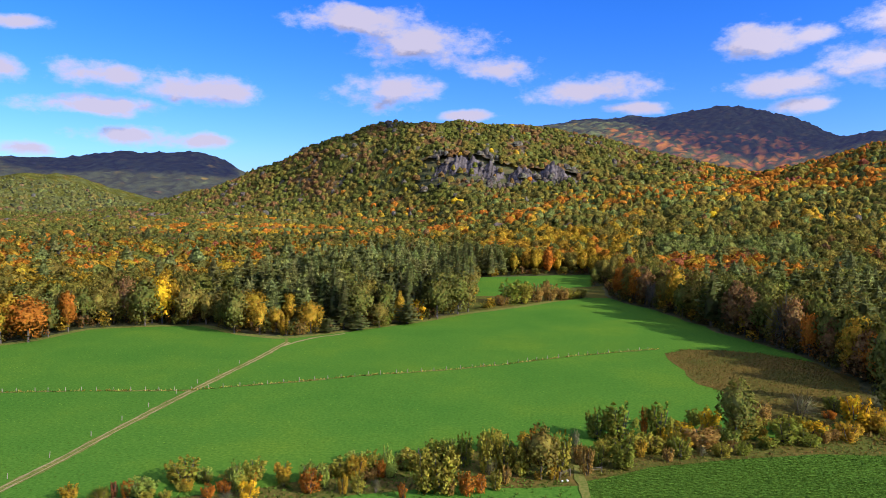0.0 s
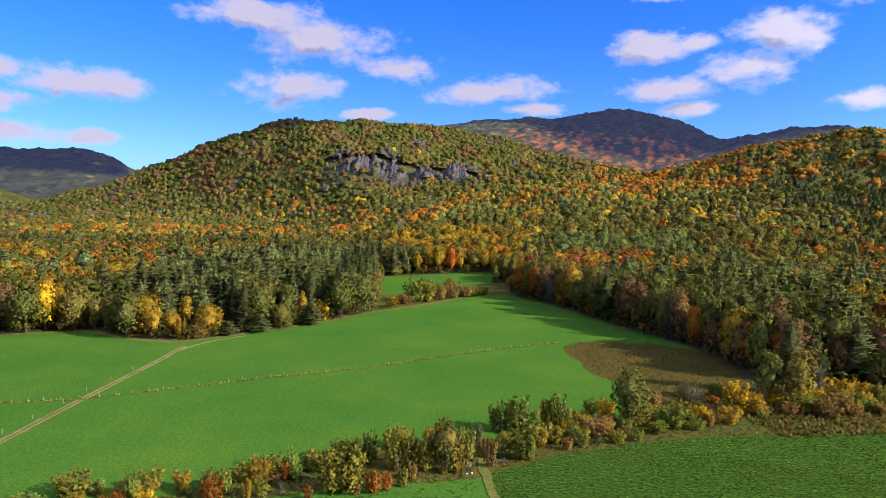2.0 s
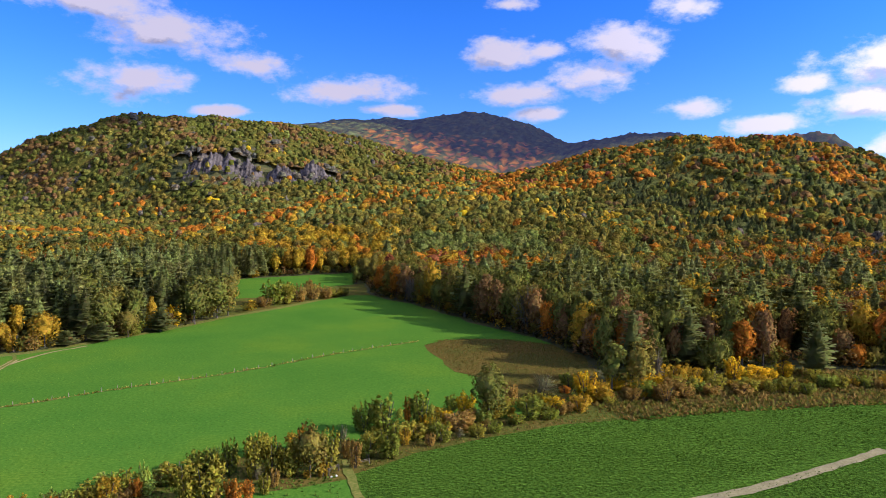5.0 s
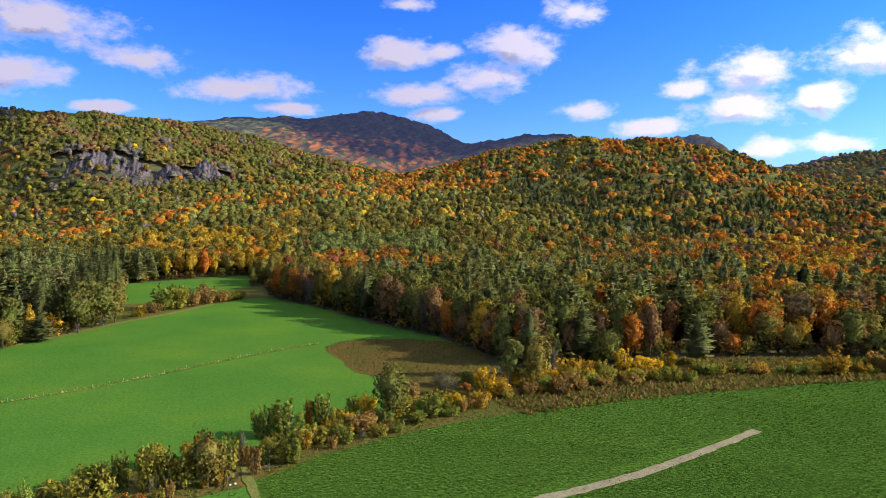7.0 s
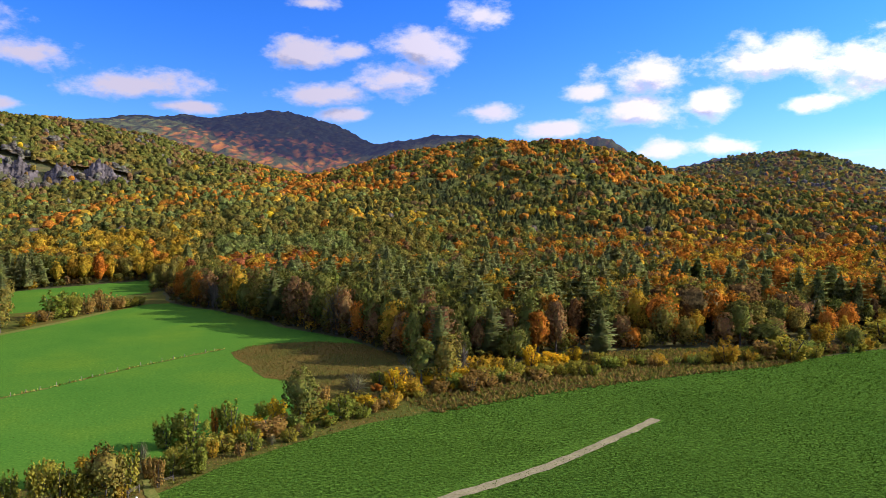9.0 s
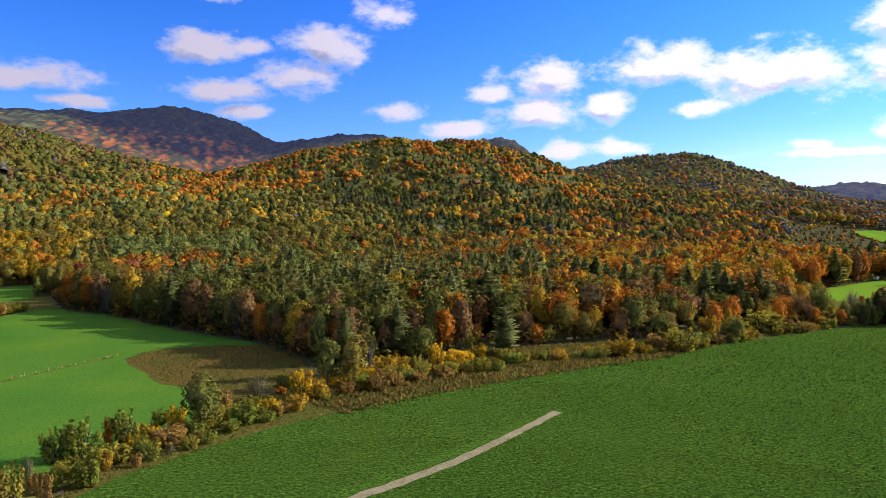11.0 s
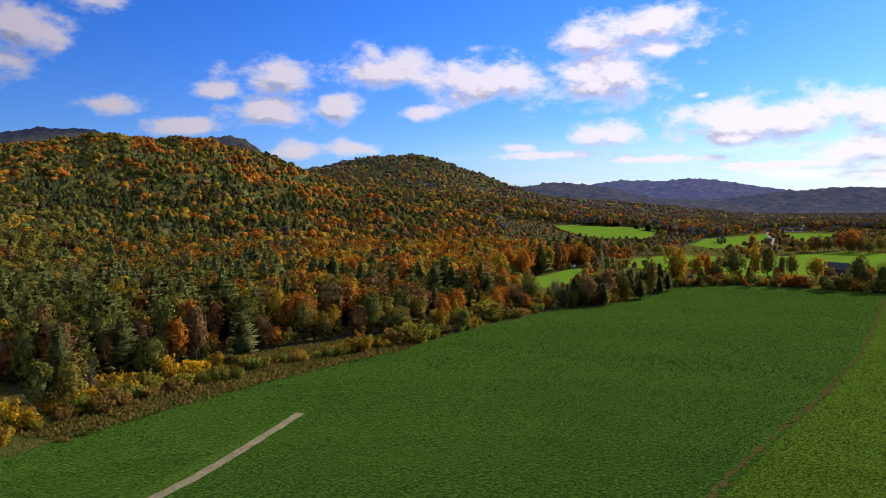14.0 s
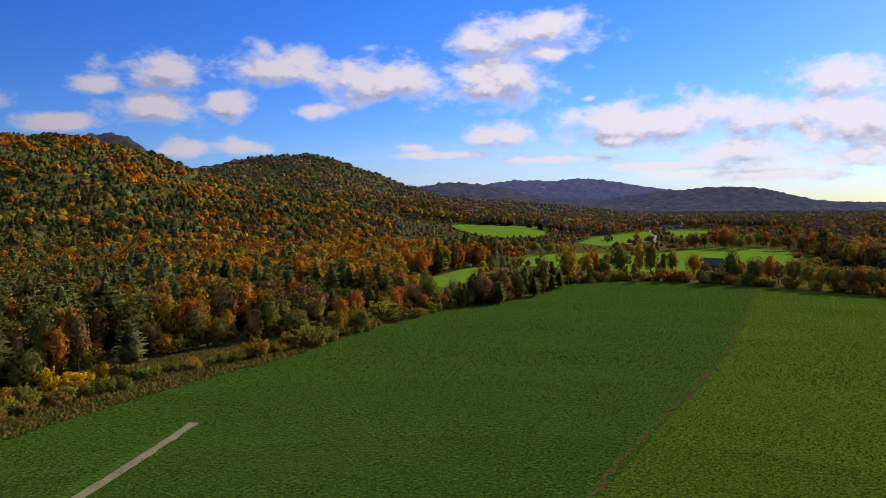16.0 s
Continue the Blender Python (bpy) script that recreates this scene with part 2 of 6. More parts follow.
M_POST = earthy("weathered_wood", [(0.3, (0.20, 0.175, 0.13)), (0.7, (0.36, 0.32, 0.25))],
                [(0.3, (0.8, 0.8, 0.8)), (0.7, (1.1, 1.1, 1.1))], 6.0, 1.0, 0.01)


def foliage(name, canopy=False, haze_glow=None, clump=0.0, through_light=0.24):
    """Leaves: the colour of each leaf times the tree's own colour; light also comes through."""
    m, t, p = material(name)
    at, fc = t.nodes.new("ShaderNodeAttribute"), t.nodes.new("ShaderNodeAttribute")
    at.attribute_name, fc.attribute_name = "leaf", "facing"
    turned = t.nodes.new("ShaderNodeVectorTransform")
    turned.vector_type, turned.convert_from, turned.convert_to = "NORMAL", "OBJECT", "WORLD"
    t.links.new(fc.outputs["Vector"], turned.inputs[0])
    facing = turned.outputs[0]
    info = t.nodes.new("ShaderNodeObjectInfo")
    col = mix_colour(t, 1.0, at.outputs["Color"], info.outputs["Color"], "MULTIPLY")
    d, tr = t.nodes.new("ShaderNodeBsdfDiffuse"), t.nodes.new("ShaderNodeBsdfTranslucent")
    mx = t.nodes.new("ShaderNodeMixShader")
    mx.inputs[0].default_value = through_light
    if canopy:
        # masses of small leaves: uneven in relief and tone
        lumps, fine = tex_noise(t, 0.55, 4, 0.7), tex_noise(t, 1.3, 4, 0.75)
        relief = t.nodes.new("ShaderNodeBump")
        relief.inputs["Strength"].default_value, relief.inputs["Distance"].default_value = 0.8, 1.0
        t.links.new(lumps, relief.inputs["Height"])
        t.links.new(facing, relief.inputs["Normal"])
        facing = relief.outputs[0]
        col = mix_colour(t, 1.0, col, ramp(t, fine, (0.36, (0.52, 0.52, 0.52)), (0.64, (1.30, 1.28, 1.22))), "MULTIPLY")
        mx.inputs[0].default_value = through_light
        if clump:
            # dark gaps between clumps of leaves: shade inside the canopy, put into the colour
            gap_shade = ramp(t, tex_noise(t, clump, 3, 0.8), (0.38, (0.46, 0.46, 0.48)), (0.62, (1.12, 1.10, 1.06) if clump < 0.5 else (1.36, 1.34, 1.26)))
            col = mix_colour(t, 1.0, col, gap_shade, "MULTIPLY")
    t.links.new(col, d.inputs[0])
    t.links.new(mix_colour(t, 1.0, col, (1.2, 1.05, 0.6), "MULTIPLY"), tr.inputs[0])
    for sh in (d, tr):
        t.links.new(facing, sh.inputs["Normal"])
    t.links.new(d.outputs[0], mx.inputs[1])
    t.links.new(tr.outputs[0], mx.inputs[2])
    last = mx.outputs[0]
    # haze before far ridges, put in as a faint glow of the leaves
    if haze_glow:
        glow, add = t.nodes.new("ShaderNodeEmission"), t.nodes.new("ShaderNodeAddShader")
        glow.inputs[0].default_value = (*haze_glow, 1)
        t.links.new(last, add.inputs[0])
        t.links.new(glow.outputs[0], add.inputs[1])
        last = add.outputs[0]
    t.links.new(last, t.nodes["Material Output"].inputs[0])
    t.nodes.remove(p)
    return m


M_LEAF = foliage("leaves", through_light=0.42)
M_BLADE = foliage("blades", through_light=0.42)
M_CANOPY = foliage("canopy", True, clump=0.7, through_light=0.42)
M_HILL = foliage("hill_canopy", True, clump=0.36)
# backdrop of the farthest ridges: blue haze of distance, added as a faint emission
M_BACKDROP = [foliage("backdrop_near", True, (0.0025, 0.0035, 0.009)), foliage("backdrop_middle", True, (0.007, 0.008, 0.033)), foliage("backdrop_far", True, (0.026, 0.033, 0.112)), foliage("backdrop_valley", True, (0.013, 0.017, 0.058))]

# ---- the lie of the land ----


def crest_line(nodes, n=60):
    p = np.array(nodes, float)
    s = np.r_[0, np.cumsum(np.hypot(*np.diff(p[:, :2], axis=0).T))]
    u = np.linspace(0, s[-1], n)
    q = np.stack([np.interp(u, s, p[:, k]) for k in range(3)], 1)
    for _ in range(2):
        q[1:-1] = (q[:-2] + 2 * q[1:-1] + q[2:]) / 4
    return q


RIDGES = []


def ridge(nodes, wide, power=1.0):
    RIDGES.append((crest_line(nodes), wide, power))


# crest of each hill: east, north, height
ridge([(-523, 852, 11), (-512, 951, 18), (-493, 1028, 30), (-474, 1081, 60), (-452, 1122, 107), (-420, 1156, 139), (-386, 1189, 164), (-343, 1212, 169),
       (-298, 1235, 177), (-220, 1251, 175), (-150, 1251, 169), (-61, 1238, 162), (-14, 1220, 156), (32, 1200, 140), (91, 1146, 111), (140, 1071, 85), (195, 960, 56)], 640)
ridge([(-235, 2238, 249), (-111, 2247, 271), (-26, 2250, 286), (112, 2297, 300), (217, 2340, 302), (315, 2379, 319), (359, 2393, 338), (419, 2394, 344), (523, 2373, 333),
       (614, 2341, 310), (682, 2301, 276), (761, 2255, 214), (865, 2185, 248), (945, 2097, 258), (1055, 2044, 254), (1120, 1990, 215), (1165, 1940, 120), (1190, 1900, 60)], 1000)
ridge([(218, 1211, 46), (260, 1202, 64), (304, 1182, 76), (356, 1156, 93), (403, 1120, 109), (456, 1078, 125), (509, 1043, 132), (578, 1006, 137),
       (634, 983, 139), (687, 971, 132), (746, 952, 112), (797, 937, 97), (849, 876, 78), (894, 801, 52)], 640)
ridge([(1007, 1611, 162), (1076, 1566, 195), (1130, 1528, 203), (1162, 1503, 170), (1192, 1480, 95)], 240)
ridge([(1053, 1398, 80), (1110, 1366, 100), (1180, 1319, 119), (1238, 1279, 137), (1295, 1236, 153), (1349, 1191, 161), (1403, 1127, 157),
       (1462, 1050, 120), (1508, 984, 89), (1536, 938, 71), (1564, 849, 40)], 620)
ridge([(-2662, 2570, 209), (-2490, 2737, 222), (-2410, 2808, 221), (-2271, 2921, 225), (-2177, 2991, 248), (-2119, 3033, 266), (-2017, 3102, 254),
       (-1888, 3182, 270), (-1776, 3246, 268), (-1683, 3295, 216), (-1599, 3337, 156), (-1446, 3406, 93)], 1000)
ridge([(-1367, 1320, 72), (-1279, 1405, 91), (-1229, 1449, 102), (-1185, 1485, 104), (-1148, 1514, 92), (-1088, 1533, 63), (-989, 1563, 37), (-920, 1571, 18)], 650)
ridge([(2376, 1663, 62), (2423, 1593, 85), (2539, 1502, 107), (2640, 1425, 117), (2704, 1299, 98), (2762, 1172, 66), (2819, 1026, 35)], 800)
ridge([(3797, 2019, 125), (3876, 1861, 139), (3926, 1754, 161), (4009, 1554, 145), (4076, 1369, 167), (4125, 1214, 145), (4175, 1030, 109), (4215, 848, 80),
       (4243, 699, 73), (4264, 554, 84), (4280, 411, 46), (4291, 272, 22), (4298, 135, 2)], 900)
ridge([(2819, 1026, 8), (2890, 850, 42), (2930, 686, 60), (2963, 469, 78), (2975, 370, 83), (2984, 290, 76), (2996, 157, 38), (3000, 60, 12)], 700)


def wave(x, y, size, seed):
    """Smooth unevenness between -1 and 1."""
    r = np.random.default_rng(seed)
    out = np.zeros_like(x)
    for k in range(5):
        a, ph = r.uniform(0, 2 * np.pi), r.uniform(0, 2 * np.pi)
        f = 2 * np.pi / size * r.uniform(0.6, 1.7)
        out += np.sin(f * (np.cos(a) * x + np.sin(a) * y) + ph)
    return out / 3.2


def land(x, y):
    """Height of the ground: a flat valley floor and hills of rounded crests."""
    x, y = np.asarray(x, float), np.asarray(y, float)
    z = np.zeros_like(x)
    for crest, wide, power in RIDGES:
        best = np.zeros_like(x)
        near = (x > crest[:, 0].min() - wide) & (x < crest[:, 0].max() + wide) & (y > crest[:, 1].min() - wide) & (y < crest[:, 1].max() + wide)
        if not near.any():
            continue
        px, py = x[near], y[near]
        d = np.stack([np.hypot(px - cx, py - cy) for cx, cy, cz in crest])
        low = d.min(0)
        w = np.exp(-(d - low) / 22)
        top = (w * crest[:, 2][:, None]).sum(0) / w.sum(0)
        b = top * (0.5 + 0.5 * np.cos(np.pi * np.minimum(low / wide, 1))) ** power
        best[near] = b
        z = np.maximum(z, best) + 0.12 * np.minimum(z, best)
    z = np.maximum(z - 4.5, 0)
    rise = np.clip(z / 60, 0, 1)
    return z + rise * (4.0 * wave(x, y, 170, 3) + 2.5 * wave(x, y, 60, 4))


def mesh_object(name, verts, faces, mat, smooth_shade=False):
    """A mesh from arrays: verts (n, 3), faces (m, 3 or 4)."""
    me = bpy.data.meshes.new(name)
    verts, faces = np.asarray(verts, np.float32), np.asarray(faces, np.int32)
    k = faces.shape[1]
    me.vertices.add(len(verts))
    me.vertices.foreach_set("co", verts.ravel())
    me.loops.add(faces.size)
    me.loops.foreach_set("vertex_index", faces.ravel())
    me.polygons.add(len(faces))
    me.polygons.foreach_set("loop_start", np.arange(0, faces.size, k, dtype=np.int32))
    me.update(calc_edges=True)
    if smooth_shade:
        me.polygons.foreach_set("use_smooth", np.ones(len(faces), bool))
    me.materials.append(mat)
    return me


def stretch(lo, hi, n, bend):
    u = np.linspace(math.asinh(lo / bend), math.asinh(hi / bend), n)
    return np.sinh(u) * bend


gx, gy = stretch(-4900, 4900, 270, 900), stretch(-1800, 4950, 210, 900)
X, Y = np.meshgrid(gx, gy)
V = np.stack([X, Y, land(X, Y)], -1).reshape(-1, 3)
idx = np.arange(len(V)).reshape(X.shape)
F = np.stack([idx[:-1, :-1], idx[:-1, 1:], idx[1:, 1:], idx[1:, :-1]], -1).reshape(-1, 4)
ground = tagged(new("ground", mesh_object("ground", V, F, M_FOREST_FLOOR, True)), "leaf-covered forest floor of the valley and wooded hills", "ground", kind="structure")



# ---- clouds overhead, toward the sun, that shade the farther hills ----
M_CLOUD, t, p = material("cloud_white")
p.inputs["Base Color"].default_value, p.inputs["Roughness"].default_value = (0.9, 0.9, 0.92, 1), 1.0


def shade_cloud(x, y, z, wide, deep, seed):
    """A flat-bottomed heap of cloud whose shadow falls on the land round x, y, z."""
    r = np.random.default_rng(seed)
    far = (2600 - z) / math.tan(se)
    cx, cy = x + far * math.sin(sa), y + far * math.cos(sa)
    bm = bmesh.new()
    for i in range(12):
        a, q = r.uniform(0, 6.28), math.sqrt(r.uniform(0, 1))
        size = r.uniform(0.34, 0.52) * (1.1 - 0.45 * q)
        bmesh.ops.create_icosphere(bm, subdivisions=3, radius=1, matrix=Matrix.Translation((cx + 0.62 * wide * q * math.cos(a), cy + 0.62 * deep * q * math.sin(a), 2600)) @ Matrix.Diagonal((wide * size, deep * size, 90, 1)))
    for v in bm.verts:
        w = wave(np.array([v.co.x]), np.array([v.co.y + 2 * v.co.z]), 160, seed)[0]
        v.co.z = max(v.co.z + 20 * w, 2590)
    me = bpy.data.meshes.new("cloud")
    bm.to_mesh(me)
    bm.free()
    me.materials.append(M_CLOUD)
    tagged(new("cloud", me), "white flat-bottomed fair-weather cloud high over the hills", "cloud", kind="structure")


shade_cloud(690, 2220, 250, 760, 520, 81)
shade_cloud(300, 2300, 290, 520, 330, 82)
shade_cloud(-330, 1190, 160, 130, 90, 83)
shade_cloud(-2050, 2950, 220, 800, 500, 84)

# ---- fields ----
MEADOW = [(-420, 80), (-300, 140), (-200, 176), (-172, 190), (-168, 199), (-166, 220), (-149, 230), (-131, 236), (-111, 223), (-95, 219), (-86, 226), (-73, 242), (-57, 261),
          (-42, 286), (-25, 306), (-8, 332), (6, 347), (16, 346), (34, 310), (53, 258), (66, 230), (70, 200), (60, 160), (44, 148), (28, 142), (8, 136), (-16, 128),
          (-40, 108), (-75, 92), (-110, 60), (-420, -40)]
SMALL_FIELD = [(-59, 424), (-30, 440), (8, 458), (14, 430), (9, 395), (-9, 379), (-33, 343), (-47, 339)]
CROP = [(3, 117), (14, 126), (27.5, 132), (44, 138.5), (63, 142.5), (85, 146), (107, 147), (131, 146.5), (164, 144), (190, 147), (223, 147), (264, 144), (292, 131.5),
        (333, 131), (373, 130), (395, 108), (401, 79), (396, 38), (385, -2), (374, -17), (360, -80), (200, -160), (20, -160), (8, 40), (5, 100)]
MARSH = [(27, 222), (33, 231), (43, 232), (56, 230), (67, 221), (71, 203), (70, 181), (60, 160), (42, 152), (38, 167), (32, 187)]
FAR_FIELDS = [[(334, 214), (368, 218), (445, 226), (417, 208), (357, 182), (328, 184)],
              [(472, 206), (538, 225), (589, 212), (596, 155), (514, 137), (450, 169)],
              [(529, 168), (641, 127), (706, 99), (677, 45), (550, 8), (513, 23), (458, 90), (438, 138)],
              [(735, 249), (852, 270), (1021, 242), (846, 194), (734, 185), (687, 212)],
              [(943, 209), (1063, 228), (1059, 161), (887, 144), (829, 165)],
              [(715, 350), (772, 305), (900, 342), (915, 366), (845, 396), (790, 428), (760, 425)]]
VALLEY = [(329, 212), (422, 217), (532, 240), (645, 232), (790, 257), (1116, 282), (1210, 155), (1156, 78), (675, 31), (510, 1), (475, -21), (374, -18), (396, 38), (373, 130), (292, 132), (264, 145)]
GAP = [(-46, 288), (-25, 306), (-8, 332), (16, 347), (15, 400), (-9, 379), (-33, 343), (-47, 339)]
SCRUB = [(60, 139), (85, 143), (107, 144), (131, 144.5), (164, 142.5), (190, 148), (223, 148), (262, 147), (258, 152), (205, 158), (165, 170), (116, 182), (98, 176), (84, 178), (71, 181), (68, 170), (56, 156)]
SOUTH = [(-75, 92), (-40, 108), (-16, 128), (3, 125), (5, 100), (8, 40), (-30, -60), (-300, -60), (-150, 40)]

HEDGE = [(-75, 92), (-40, 108), (-16, 128), (8, 136), (28, 142), (44, 148), (60, 158), (66, 141), (44, 135), (27, 128), (14, 122), (3, 115), (-20, 110), (-50, 95)]


def inside(x, y, poly):
    p = np.array(poly, float)
    hit = np.zeros(np.shape(x), bool)
    for (x0, y0), (x1, y1) in zip(p, np.roll(p, -1, 0)):
        c = (y0 > y) != (y1 > y)
        hit ^= c & (x < (x1 - x0) * (y - y0) / (y1 - y0 + 1e-12) + x0)
    return hit


def wobbly(poly, step=6.0, sway=1.6, seed=1):
    p, out = np.array(poly, float), []
    for a, b in zip(p, np.roll(p, -1, 0)):
        n = max(1, int(np.hypot(*(b - a)) / step))
        out += [a + (b - a) * k / n for k in range(n)]
    out = np.array(out)
    out[:, 0] += sway * wave(out[:, 0], out[:, 1], 24, seed)
    out[:, 1] += sway * wave(out[:, 0], out[:, 1], 24, seed + 1)
    return out


def sheet(name, poly, z, mat, label, category, sway=1.6, kind="structure"):
    bm = bmesh.new()
    bm.faces.new([bm.verts.new((x, y, z)) for x, y in wobbly(poly, sway=sway)])
    bmesh.ops.triangulate(bm, faces=bm.faces[:])
    bmesh.ops.recalc_face_normals(bm, faces=bm.faces[:])
    if bm.faces[0].normal.z < 0:
        bmesh.ops.reverse_faces(bm, faces=bm.faces[:])
    me = bpy.data.meshes.new(name)
    bm.to_mesh(me)
    bm.free()
    me.materials.append(mat)
    return tagged(new(name, me), label, category, kind=kind)


def band(name, line, width, z, mat, label, category, sway=0.5, seed=5):
    """A strip of ground along a line of (x, y), uneven at its edges."""
    p = np.array(line, float)
    s = np.r_[0, np.cumsum(np.hypot(*np.diff(p, axis=0).T))]
    u = np.linspace(0, s[-1], max(3, int(s[-1] / 2.0)))
    q = np.stack([np.interp(u, s, p[:, k]) for k in range(2)], 1)
    for _ in range(4):
        q[1:-1] = (q[:-2] + 2 * q[1:-1] + q[2:]) / 4
    d = np.gradient(q, axis=0)
    d /= np.hypot(*d.T)[:, None]
    nrm = np.stack([-d[:, 1], d[:, 0]], 1)
    r = np.random.default_rng(seed)
    a = q + nrm * (width / 2 + r.normal(0, sway * 0.3, len(q)))[:, None]
    b = q - nrm * (width / 2 + r.normal(0, sway * 0.3, len(q)))[:, None]
    V = np.r_[np.c_[a, np.full(len(q), z)], np.c_[b, np.full(len(q), z)]]
    i = np.arange(len(q) - 1)
    F = np.stack([i + len(q), i + len(q) + 1, i + 1, i], 1)
    return tagged(new(name, mesh_object(name, V, F, mat)), label, category, kind="structure")


sheet("meadow", MEADOW, 0.05, M_MEADOW, "bright green mown meadow grass", "meadow")
sheet("meadow", SMALL_FIELD, 0.05, M_MEADOW, "small green field between the woods", "meadow")
sheet("crop_field", CROP, 0.05, M_CROP, "leafy green crop field", "field", 0.8)
sheet("grass_field", [(9, 30), (102, 31.2), (181, 28.2), (235, 28.2), (396, 38), (385, -2), (374, -17), (360, -80), (200, -160), (20, -160)], 0.09, M_LEY, "smooth yellow-green grass field beside the crop", "field", 0.3)
sheet("marsh", MARSH, 0.10, M_MARSH, "brown patch of dry marsh grass", "marsh", 2.0)
sheet("scrub_ground", SCRUB, 0.03, M_ROUGH, "rough brown and green scrub grass", "ground", 1.0)
sheet("scrub_ground", SOUTH, 0.03, M_MEADOW, "rough grass beside the hedgerow", "ground", 1.0)
sheet("scrub_ground", HEDGE, 0.035, M_ROUGH, "rough grass under the hedgerow", "ground", 1.2)
sheet("scrub_ground", GAP, 0.03, M_ROUGH, "rough bank between two meadows", "ground", 1.0)
sheet("scrub_ground", VALLEY, 0.03, M_ROUGH, "rough brown valley pasture", "ground", 1.0)
for poly in FAR_FIELDS[:-1]:
    sheet("meadow", poly, 0.08, M_PASTURE, "distant bright green pasture", "meadow")

band("field_edge", [(-200, 177), (-172, 190.5), (-168, 199.5), (-166, 220.5), (-149, 230.5), (-131, 236.5), (-111, 223.5), (-95, 219.5), (-86, 226.5), (-73, 242), (-57, 261.5),
                    (-42, 286.5), (-25, 306.5), (-8, 332)], 3.5, 0.09, M_TRODDEN, "dry trodden margin of the meadow along the trees", "path")
band("track", [(-84, 70), (-85.5, 95), (-85.5, 107), (-86.3, 123), (-87, 143), (-87.3, 170), (-87.4, 190), (-88.6, 214)], 0.40, 0.10, M_RUT, "narrow dirt wheel track across the meadow", "track", 0.3)
band("track", [(-85.2, 70), (-86.7, 95), (-86.7, 107), (-87.5, 123), (-88.2, 143), (-88.5, 170), (-88.6, 190), (-89.8, 214)], 0.40, 0.10, M_RUT, "narrow dirt wheel track across the meadow", "track", 0.3, 6)
band("track_verge", [(-84.6, 70), (-86.1, 95), (-86.1, 107), (-86.9, 123), (-87.6, 143), (-87.9, 170), (-88, 190), (-89.2, 214)], 2.2, 0.08, M_TRODDEN, "trodden grass beside the wheel tracks", "track", 0.8, 7)
band("track", [(-89.4, 213), (-92, 221), (-97, 224)], 1.0, 0.10, M_TRODDEN, "trodden grass turning beside the trees", "track", 0.5, 8)
band("track", [(-88.4, 208), (-84, 223), (-76, 232)], 1.0, 0.11, M_RUT, "dirt track turning along the trees", "track", 0.5, 9)
band("dirt_strip", [(20, 92), (46, 98.3), (64.7, 102.7), (84, 110.2), (100.3, 117)], 2.2, 0.12, M_DIRT, "bare pale dirt strip ending in the crop field", "path", 0.5)
FURROW = [(70, 32), (102, 32), (122, 32.2), (146, 31.2), (181, 29), (235, 29), (295, 32), (396, 39.5)]
band("furrow", FURROW, 1.1, 0.12, M_FURROW, "worn brown line through the crop field", "path", 1.6)
band("farm_path", [(1.6, 124), (1.8, 118), (3.0, 110), (4.4, 98), (5, 80)], 1.6, 0.12, M_TRODDEN, "short stony farm path through the hedgerow gap", "path", 0.6)

# ---- trees ----
LEAF_COLOURS = {"pine": (0.185, 0.208, 0.072), "green": (0.15, 0.158, 0.036), "olive": (0.225, 0.19, 0.042), "yellow": (0.82, 0.54, 0.032), "gold": (0.49, 0.32, 0.036), "orange": (0.507, 0.198, 0.0299), "red": (0.365, 0.119, 0.0632), "brown": (0.235, 0.14, 0.056), "grey": (0.179, 0.161, 0.133), "light": (0.215, 0.25, 0.07)}
WORDS = {"pine": "dark green", "green": "green", "olive": "olive-green", "yellow": "bright yellow", "gold": "golden", "orange": "bright orange", "red": "reddish",
         "brown": "brown", "grey": "nearly bare grey", "light": "light green"}


def unit(v):
    return v / np.maximum(np.linalg.norm(v, axis=-1, keepdims=True), 1e-9)


def leaves_at(c, out, size, r, stretch_out=1.0, loose=0.5):
    """Leaf sprays at c, facing roughly out; gives verts (3 n, 3)."""
    n = len(c)
    nrm = unit(out + loose * r.normal(size=(n, 3)))
    u = unit(np.cross(nrm, r.normal(size=(n, 3))))
    v = np.cross(nrm, u)
    s = size * r.uniform(0.6, 1.35, (n, 1))
    pts = [c + s * u, c + s * (-0.6 * u + 0.9 * v * stretch_out), c + s * (-0.55 * u - 0.8 * v)]
    return np.stack(pts, 1).reshape(-1, 3)


def lobed(kind, r, count, whole=False):
    """The leafy heads that make up one broad crown on a tree of height 1: centres, sizes, tone of each."""
    base, half, rad = {"round": (0.58, 0.41, 0.30), "tall": (0.55, 0.44, 0.21), "shrub": (0.47, 0.50, 0.36), "wide": (0.58, 0.40, 0.37)}[kind]
    k = np.arange(count) + 0.5
    up = 1 - (1.25 if not whole else 1.85) * k / count
    if whole:
        base, half = 0.53, 0.48
    a = k * 2.4 + r.uniform(0, 6.28)
    flat = np.sqrt(np.maximum(1 - up ** 2, 0.04))
    g = np.stack([flat * np.cos(a), flat * np.sin(a), up], 1) + r.normal(0, 0.16, (count, 3))
    lc = g * np.array([rad, rad, half]) * 0.66 + [0, 0, base]
    lr = r.uniform(0.34, 0.52, count) * rad * (1.25 if count < 8 else 1.0)
    return lc, lr, r.uniform(0.86, 1.14, count), np.array([0, 0, base]), np.array([rad, rad, half])


